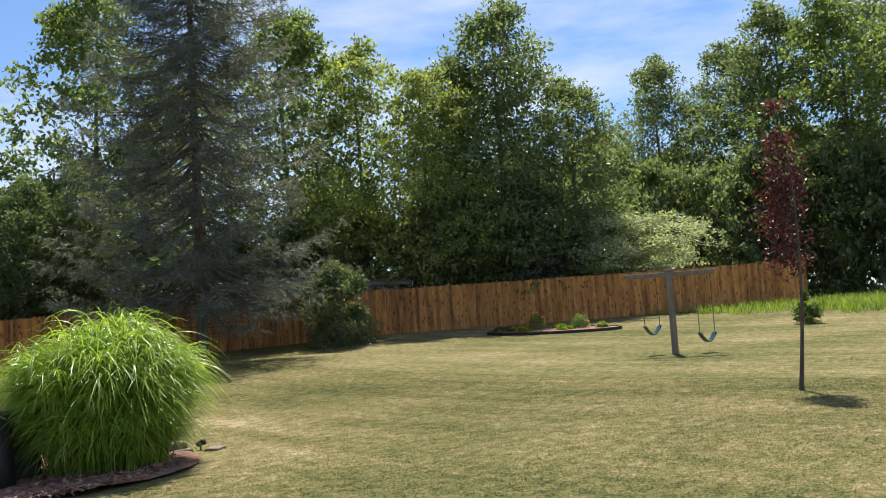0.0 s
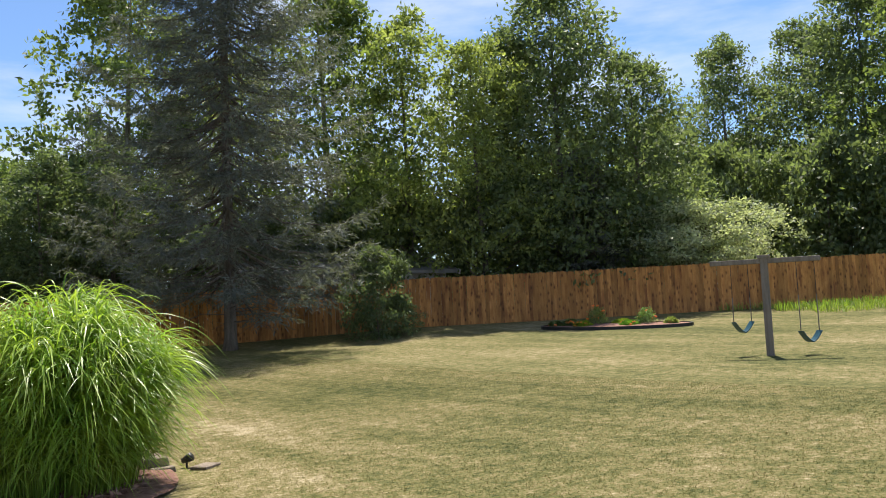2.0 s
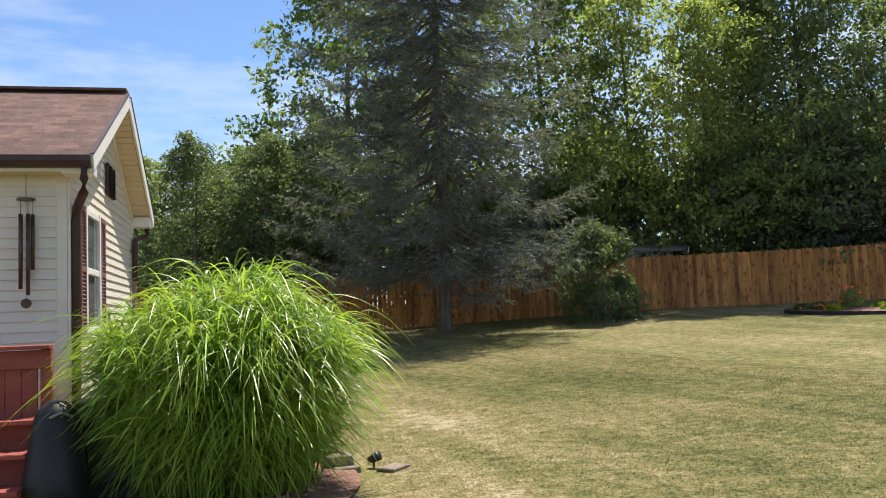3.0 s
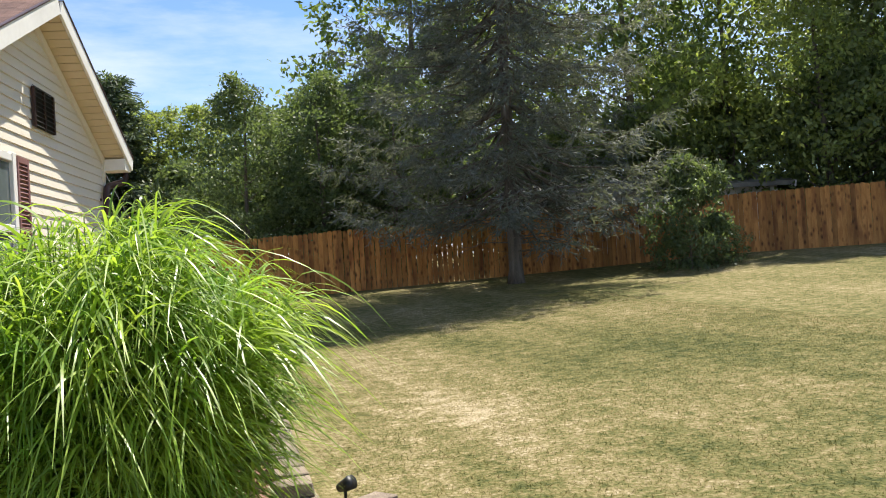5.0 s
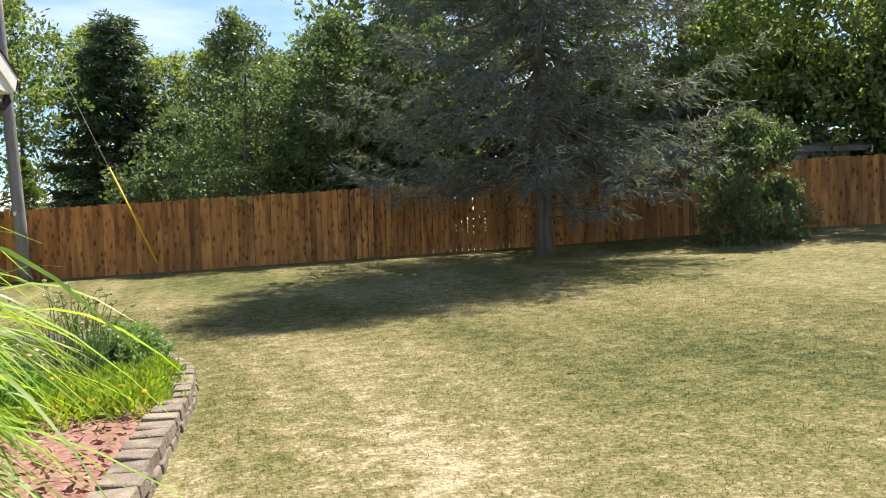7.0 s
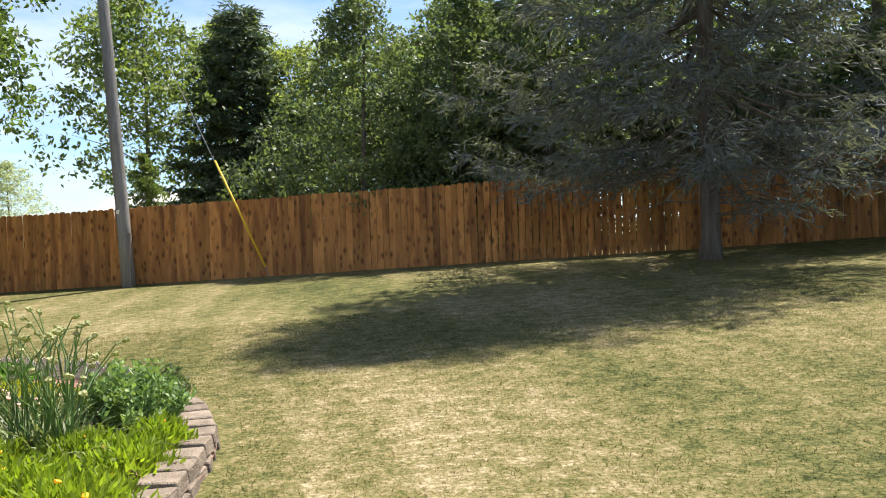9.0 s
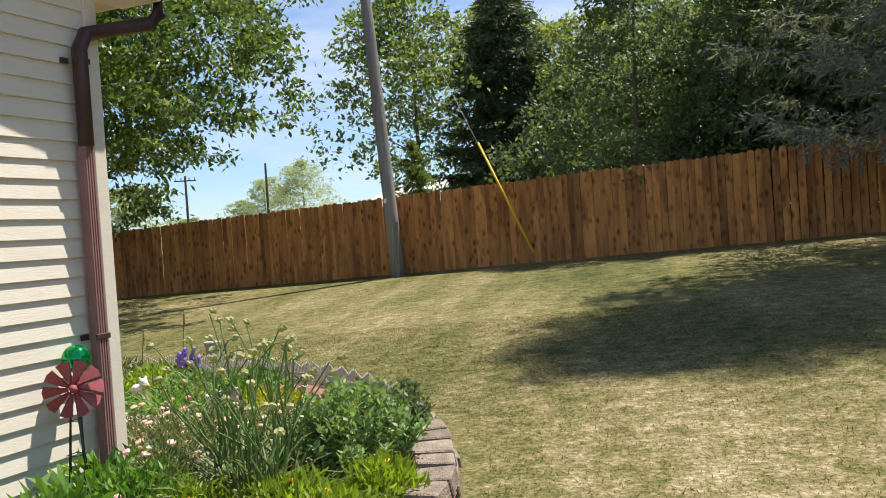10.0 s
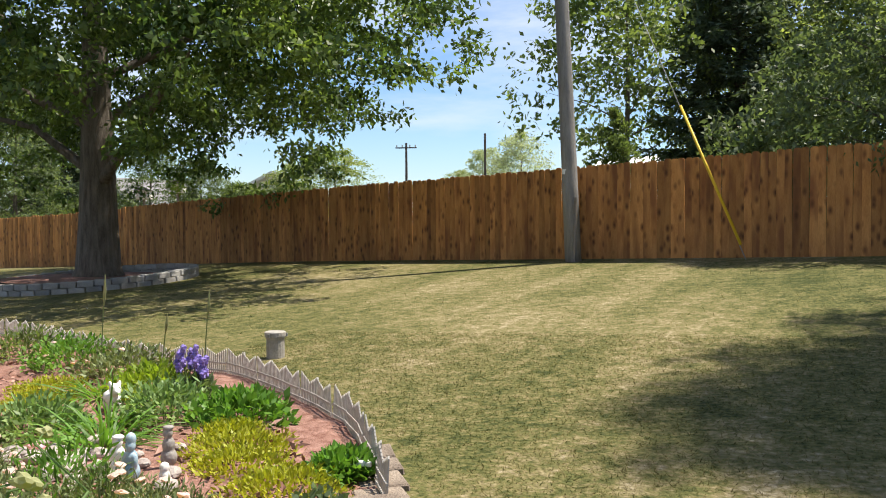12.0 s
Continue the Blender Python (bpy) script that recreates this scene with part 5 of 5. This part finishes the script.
# garden windmill by the house corner
ux, uy = math.sin(radians(HA)), math.cos(radians(HA))
wx, wy = 4.0, 17.31
mill = empty("garden_windmill", wx, wy, gz(wx, wy) + 0.05, 40, "garden windmill ornament with faded red blades", "garden ornament")
M_VANE = material("faded_red_metal_vane", (0.30, 0.06, 0.07), (0.40, 0.11, 0.12), 9, 0.5, 0.1, 40)
hubz = 0.9 - gz(wx, wy) - 0.05
for i in range(10):
    bm = bmesh.new()
    pts = [(0.022, 0, -0.008), (0.138, -0.016, -0.034), (0.146, 0.0, 0.0), (0.138, 0.016, 0.034), (0.022, 0, 0.008)]
    bm.faces.new([bm.verts.new(q) for q in pts])
    bmesh.ops.solidify(bm, geom=list(bm.faces), thickness=0.002)
    ob = part("blade", bm, M_VANE, mill)
    ob.matrix_basis = pose(0, -0.03, hubz) @ Matrix.Rotation(i * math.tau / 10, 4, "Y")
part("hub", tube([(0, -0.045, hubz), (0, 0.05, hubz)], [0.02, 0.016], 10), M_VANE, mill, smooth=True)
for k3 in range(4):
    a = k3 * math.tau / 4 + 0.6
    part("leg", tube([(0.012 * math.cos(a), 0.02 + 0.012 * math.sin(a), hubz), (0.1 * math.cos(a), 0.02 + 0.1 * math.sin(a), -0.08)], [0.004, 0.004], 5), M_BLACK, mill)
for zz in (0.25, 0.45, 0.62):
    w2 = 0.1 - 0.088 * zz / hubz
    part("brace", tube([(w2, 0.02 + 0, zz), (0, 0.02 + w2, zz), (-w2, 0.02, zz), (0, 0.02 - w2, zz), (w2, 0.02, zz)], [0.003] * 5, 4), M_BLACK, mill)
M_GREENGLASS = material("green_mirror_glass", (0.01, 0.30, 0.07), (0.02, 0.40, 0.11), 3, 0.08, metal=0.85)
bx, by = 3.93, 17.46
gaze = empty("gazing_ball", bx, by, gz(bx, by) + 0.05, 0, "shiny green gazing ball on a thin stand", "garden ornament")
bm = bmesh.new()
bmesh.ops.create_uvsphere(bm, u_segments=24, v_segments=14, radius=0.075, matrix=Matrix.Translation((0, 0, 1.03 - gz(bx, by) - 0.05)))
part("globe", bm, M_GREENGLASS, gaze, smooth=True)
part("stand", tube([(0, 0, -0.08), (0, 0, 0.97 - gz(bx, by) - 0.05)], [0.008, 0.008], 6), M_BLACK, gaze)

# capped concrete pipe on the lawn
px, py = 1.71, 23.4
pipe = empty("capped_pipe", px, py, gz(px, py), 0, "short weathered concrete pipe with a metal cap on the lawn", "well cap")
part("pipe", tube([(0, 0, -0.05), (0, 0, 0.21)], [0.088, 0.088], 20), M_CONCRETE, pipe, smooth=False)
part("cap", tube([(0, 0, 0.20), (0, 0, 0.215), (0, 0, 0.25), (0, 0, 0.258)], [0.1, 0.104, 0.104, 0.09], 20), M_CONCRETE, pipe)
for a in (0.5, 2.6, 4.7):
    part("bolt", box((0.02, 0.03, 0.03), (0.108 * math.cos(a), 0.108 * math.sin(a), 0.225), Matrix.Rotation(a, 4, "Z")), M_STEEL, pipe)

# black ground light by the edging
lx, ly = 5.62, 11.75
spotl = empty("ground_light", lx, ly, gz(lx, ly), 40, "small black garden spotlight beside the edging", "garden light")
part("housing", tube([(0, 0.05, 0.07), (0, -0.02, 0.1), (0, -0.06, 0.12)], [0.03, 0.045, 0.05], 12), M_BLACK, spotl, smooth=True)
part("stake", tube([(0, 0, -0.08), (0, 0, 0.08)], [0.01, 0.012], 6), M_BLACK, spotl)
slab = part("slab", box((0.3, 0.2, 0.04), (0, 0, 0), None, 0.008), M_PAVER, None, "flat tan stone slab lying at the bed's corner")
slab.matrix_basis = pose(5.75, 11.55, gz(5.75, 11.55) + 0.012, 0, 0, 35)
tagged(slab, category="paving slab")

# ---- stone ring round the maple ----
ring = empty("tree_ring", -8.95, 30.85, gz(-8.95, 30.85), 0, "low grey stone ring with mulch round the maple", "garden edging", kind="structure")
bm = bmesh.new()
c0 = bm.verts.new((0, 0, 0.2))
rim2 = [bm.verts.new((2.05 * math.cos(i * math.tau / 48), 2.05 * math.sin(i * math.tau / 48), 0.14)) for i in range(48)]
for i in range(48):
    bm.faces.new((c0, rim2[i], rim2[(i + 1) % 48]))
part("mulch", bm, M_MULCH, ring)
sb = box((0.31, 0.2, 0.125), (0, 0, 0.0625), None, 0.012)
stone_me = bpy.data.meshes.new("ring_stone")
sb.to_mesh(stone_me)
sb.free()
stone_me.materials.append(M_STONE)
for level in range(2):
    for i in range(42):
        a = (i + 0.5 * level) * math.tau / 42
        x, y = 2.15 * math.cos(a), 2.15 * math.sin(a)
        shared("ring_stone", stone_me, ring, pose(x, y, gz(x - 8.95, y + 30.85) - gz(-8.95, 30.85) - 0.02 + 0.127 * level, 0, 0, math.degrees(a) + 90 + random.uniform(-4, 4)))

# ---- island bed with black edging ----
isl = empty("island_bed", 24.2, 21.6, gz(24.2, 21.6), -60, "small mulched flower bed with black plastic edging", "flower bed", kind="structure")
bm = bmesh.new()
c0 = bm.verts.new((0, 0, 0.14))
el = [(2.5 * math.cos(i * math.tau / 40), 0.95 * math.sin(i * math.tau / 40)) for i in range(40)]
zs = [gz(24.2 + 0.5 * x + 0.866 * y, 21.6 - 0.866 * x + 0.5 * y) - gz(24.2, 21.6) for x, y in el]
r2 = [bm.verts.new((x, y, zz + 0.08)) for (x, y), zz in zip(el, zs)]
for i in range(40):
    bm.faces.new((c0, r2[i], r2[(i + 1) % 40]))
part("mulch", bm, M_MULCH, isl)
bm = bmesh.new()
for i in range(40):
    j = (i + 1) % 40
    q = []
    for n2 in (i, j):
        for sc, dz in ((1.0, -0.05), (1.0, 0.13), (0.97, 0.13)):
            q.append(bm.verts.new((el[n2][0] * sc, el[n2][1] * sc, zs[n2] + dz * 0.8)))
    bm.faces.new((q[0], q[3], q[4], q[1]))
    bm.faces.new((q[1], q[4], q[5], q[2]))
bmesh.ops.remove_doubles(bm, verts=bm.verts, dist=0.001)
part("edging", bm, M_BLACK, isl, "black plastic edging strip")
H_ORANGE = head_mesh("orange", 0.06, leafy("orange_petals", (0.6, 0.13, 0.03), (0.72, 0.24, 0.05), 0.3), 20, 0.6)
for i, (d, o, r, h, mt, fl) in enumerate(((-0.6, 0.1, 0.34, 0.7, M_LEAF_LIGHT, 7), (1.0, 0.1, 0.3, 0.6, M_MINT, 4), (-1.5, 0.0, 0.3, 0.25, M_LEAF, 12), (0.2, 0.2, 0.35, 0.2, M_LIME, 5), (1.8, 0.0, 0.2, 0.22, M_LEAF_LIGHT, 3), (-2.0, 0.0, 0.25, 0.2, M_LEAF, 9), (0.5, -0.3, 0.3, 0.18, M_BIG, 3), (-1.0, -0.3, 0.3, 0.2, M_LIME, 8))):
    plant("flowering_plant", 24.2 + 0.5 * d + 0.866 * o, 21.6 - 0.866 * d + 0.5 * o, r, h, 800, 0.08, mt, "small garden plant with orange flowers in the island bed", "flower", 120 + i, 0.5, 0.4, 8, fl, H_ORANGE, 1.1)

# ---- red deck and what stands by it ----
deck = empty("deck", 2.78, 11.9, gz(2.78, 11.9), 168, "red painted wooden deck with a board railing", "deck")
g0 = gz(2.62, 11.9)
part("platform", box((5.0, 0.9, 0.12), (2.52, -0.5, 0.42), None, 0.01), M_REDPAINT, deck)
part("rail_cap", box((5.0, 0.16, 0.035), (2.5, 0.0, 1.32 - g0), None, 0.005), M_REDPAINT, deck, "flat red rail cap")
part("rail_board", box((5.0, 0.035, 0.16), (2.5, 0.0, 1.215 - g0), None, 0.005), M_REDPAINT, deck)
part("post", box((0.09, 0.09, 1.3 - g0), (0.05, -0.07, 0.65 - g0 / 2), None, 0.005), M_REDPAINT, deck)
for i in range(22):
    part("baluster", box((0.127, 0.025, 0.72), (0.18 + i * 0.13, -0.03, 0.78 - g0), None, 0.003), M_REDPAINT, deck)
for i, (zz, yy) in enumerate(((0.74, 0.25), (0.5, 0.5), (0.26, 0.75))):
    for j in range(5):
        part("step_board", box((0.17, 0.26, 0.04), (0.14 + j * 0.18, yy, zz - g0 - 0.02), None, 0.005), M_REDPAINT, deck)
    part("riser", box((0.92, 0.03, zz - g0), (0.5, yy - 0.1, (zz - g0) / 2 - 0.03)), M_REDPAINT, deck)
cover = empty("covered_grill", 2.82, 11.3, gz(2.82, 11.3), 10, "barbecue grill under a black fabric cover", "grill")
bm = tube([(0, 0, 0), (0, 0, 0.35), (0, 0, 0.75), (0, 0, 0.9), (0, 0, 0.98)], [0.27, 0.25, 0.2, 0.15, 0.06], 14)
for vv in bm.verts:
    vv.co.xy *= 1 + 0.12 * noise.noise(vv.co * 6)
part("cover", bm, M_BLACK, cover, smooth=True)
part("handle", tube([(-0.08, -0.17, 0.86), (0.0, -0.2, 0.9), (0.08, -0.17, 0.86)], [0.012, 0.012, 0.012], 6), M_STEEL, cover)
crate = empty("planter_box", 3.25, 11.9, gz(3.25, 11.9), -8, "dark green plastic planter box beside the grass", "planter")
part("box", box((0.5, 0.4, 0.86), (0, 0, 0.42), None, 0.02), material("dark_green_plastic", (0.012, 0.022, 0.016), (0.03, 0.042, 0.034), 4, 0.5), crate)
part("lid", box((0.54, 0.44, 0.05), (0, 0, 0.875), None, 0.012), M_BLACK, crate)

# wind chime under the near eave
cp = HOUSE @ Vector((-LEN - 0.13, 0.36, 0))
chime = empty("wind_chime", cp.x, cp.y, EZ, 0, "bronze tube wind chime hanging under the eave", "wind chime")
M_BRONZE = material("dark_bronze_tube", (0.06, 0.04, 0.032), (0.11, 0.075, 0.06), 6, 0.35, metal=0.4)
part("cord", tube([(0, 0, 0.01), (0, 0, -0.28)], [0.004, 0.004], 5), M_BRONZE, chime)
part("disc", tube([(0, 0, -0.24), (0, 0, -0.262)], [0.085, 0.085], 18), M_BRONZE, chime)
for i in range(5):
    a = i * math.tau / 5
    lo = -0.95 - 0.09 * i * 0.7
    part("chime_tube", tube([(0.06 * math.cos(a), 0.06 * math.sin(a), -0.4), (0.06 * math.cos(a), 0.06 * math.sin(a), lo)], [0.019, 0.019], 8), M_BRONZE, chime, smooth=True)
    part("string", tube([(0.06 * math.cos(a), 0.06 * math.sin(a), -0.26), (0.06 * math.cos(a), 0.06 * math.sin(a), -0.4)], [0.002, 0.002], 4), M_BRONZE, chime)
part("sail", tube([(0, -0.006, -1.28), (0, 0.006, -1.28)], [0.05, 0.05], 16), M_BRONZE, chime)
part("clapper_cord", tube([(0, 0, -0.26), (0, 0, -1.28)], [0.002, 0.002], 4), M_BRONZE, chime)


# ---- beyond the fence ----
def far_house(x, y, w, d, h, ridge, turn, wall_m, roof_m, label):
    root = empty("house", x, y, gz(x, y), turn, label, "house")
    part("wall", box((w, d, h), (0, 0, h / 2)), wall_m, root)
    part("gable", prism([(-w / 2, h), (w / 2, h), (0, ridge)], d, Matrix.Translation((0, -d / 2, 0))), wall_m, root)
    sl = math.hypot(w / 2 + 0.4, (ridge - h) * (w / 2 + 0.4) / (w / 2))
    an = math.atan2(ridge - h, w / 2)
    for s in (-1, 1):
        r = part("roof", box((sl, d + 0.8, 0.14), (s * sl / 2, 0, 0.1)), roof_m, root)
        r.matrix_basis = pose(0, 0, ridge) @ Matrix.Rotation(s * an, 4, "Y")
        f = part("fascia", box((sl, 0.05, 0.2), (s * sl / 2, -d / 2 - 0.42, 0.06)), M_WHITE, root)
        f.matrix_basis = r.matrix_basis
    for i in (-1, 1):
        wn2 = part("window", box((1.0, 0.06, 1.1), (i * w / 4, -d / 2 - 0.03, h * 0.55)), M_GLASS, root)
        part("window_frame", box((1.16, 0.05, 1.26), (i * w / 4, -d / 2 - 0.02, h * 0.55)), M_WHITE, wn2)
    return root


far_house(-36.5, 74.0, 9, 8, 3.0, 5.4, 35, M_WALL_FAR, M_ROOF_FAR, "distant house with a grey shingle roof")
far_house(-44.0, 66.0, 8, 8, 3.0, 4.9, -30, M_WALL_FAR, M_ROOF_FAR, "distant pale house beyond the fence")
far_house(20.4, 33.0, 4.6, 8.0, 1.95, 2.55, 77.5, M_WALL_FAR, M_ROOF_FAR, "low shed with a grey shingle roof behind the fence")
far_house(-1.2, 55.0, 5.0, 6.0, 2.4, 3.4, 70, M_WHITE, M_WHITE, "small white outbuilding behind the fence")


def far_pole(x, y, h, arm, label):
    root = empty("utility_pole", x, y, gz(x, y), 20, label, "utility pole")
    part("shaft", tube([(0, 0, -0.2), (0, 0, h)], [0.16, 0.11], 8), M_BARK_DARK, root)
    if arm:
        part("crossarm", box((2.2, 0.1, 0.12), (0, -0.12, h - 0.5)), M_BARK_DARK, root)
        for i in (-0.95, -0.4, 0.4, 0.95):
            part("insulator", tube([(i, -0.12, h - 0.44), (i, -0.12, h - 0.2)], [0.05, 0.06], 6), M_GREYGLAZE, root)


far_pole(-36.4, 95.8, 9.6, True, "distant dark wooden utility pole with a crossarm")
far_pole(-29.0, 99.0, 10.5, False, "distant plain utility pole")
for x, y, top in ((-20.0, 43.4, 2.55), (-18.75, 44.0, 2.8)):
    bh = empty("nest_box", x, y, gz(x, y), 30, "pale nest box on a pole beyond the fence", "nest box")
    h = top - gz(x, y)
    part("pole", tube([(0, 0, -0.1), (0, 0, h - 0.2)], [0.05, 0.05], 8), M_POST, bh)
    part("box", box((0.55, 0.5, 0.36), (0, 0, h), None, 0.02), M_WALL_FAR, bh)
    part("roof", prism([(-0.36, h + 0.18), (0.36, h + 0.18), (0, h + 0.36)], 0.66, Matrix.Translation((0, -0.33, 0))), M_ROOF_FAR, bh)
    part("entrance_hole", tube([(0, -0.24, h + 0.02), (0, -0.256, h + 0.02)], [0.06, 0.06], 12), M_BLACK, bh)
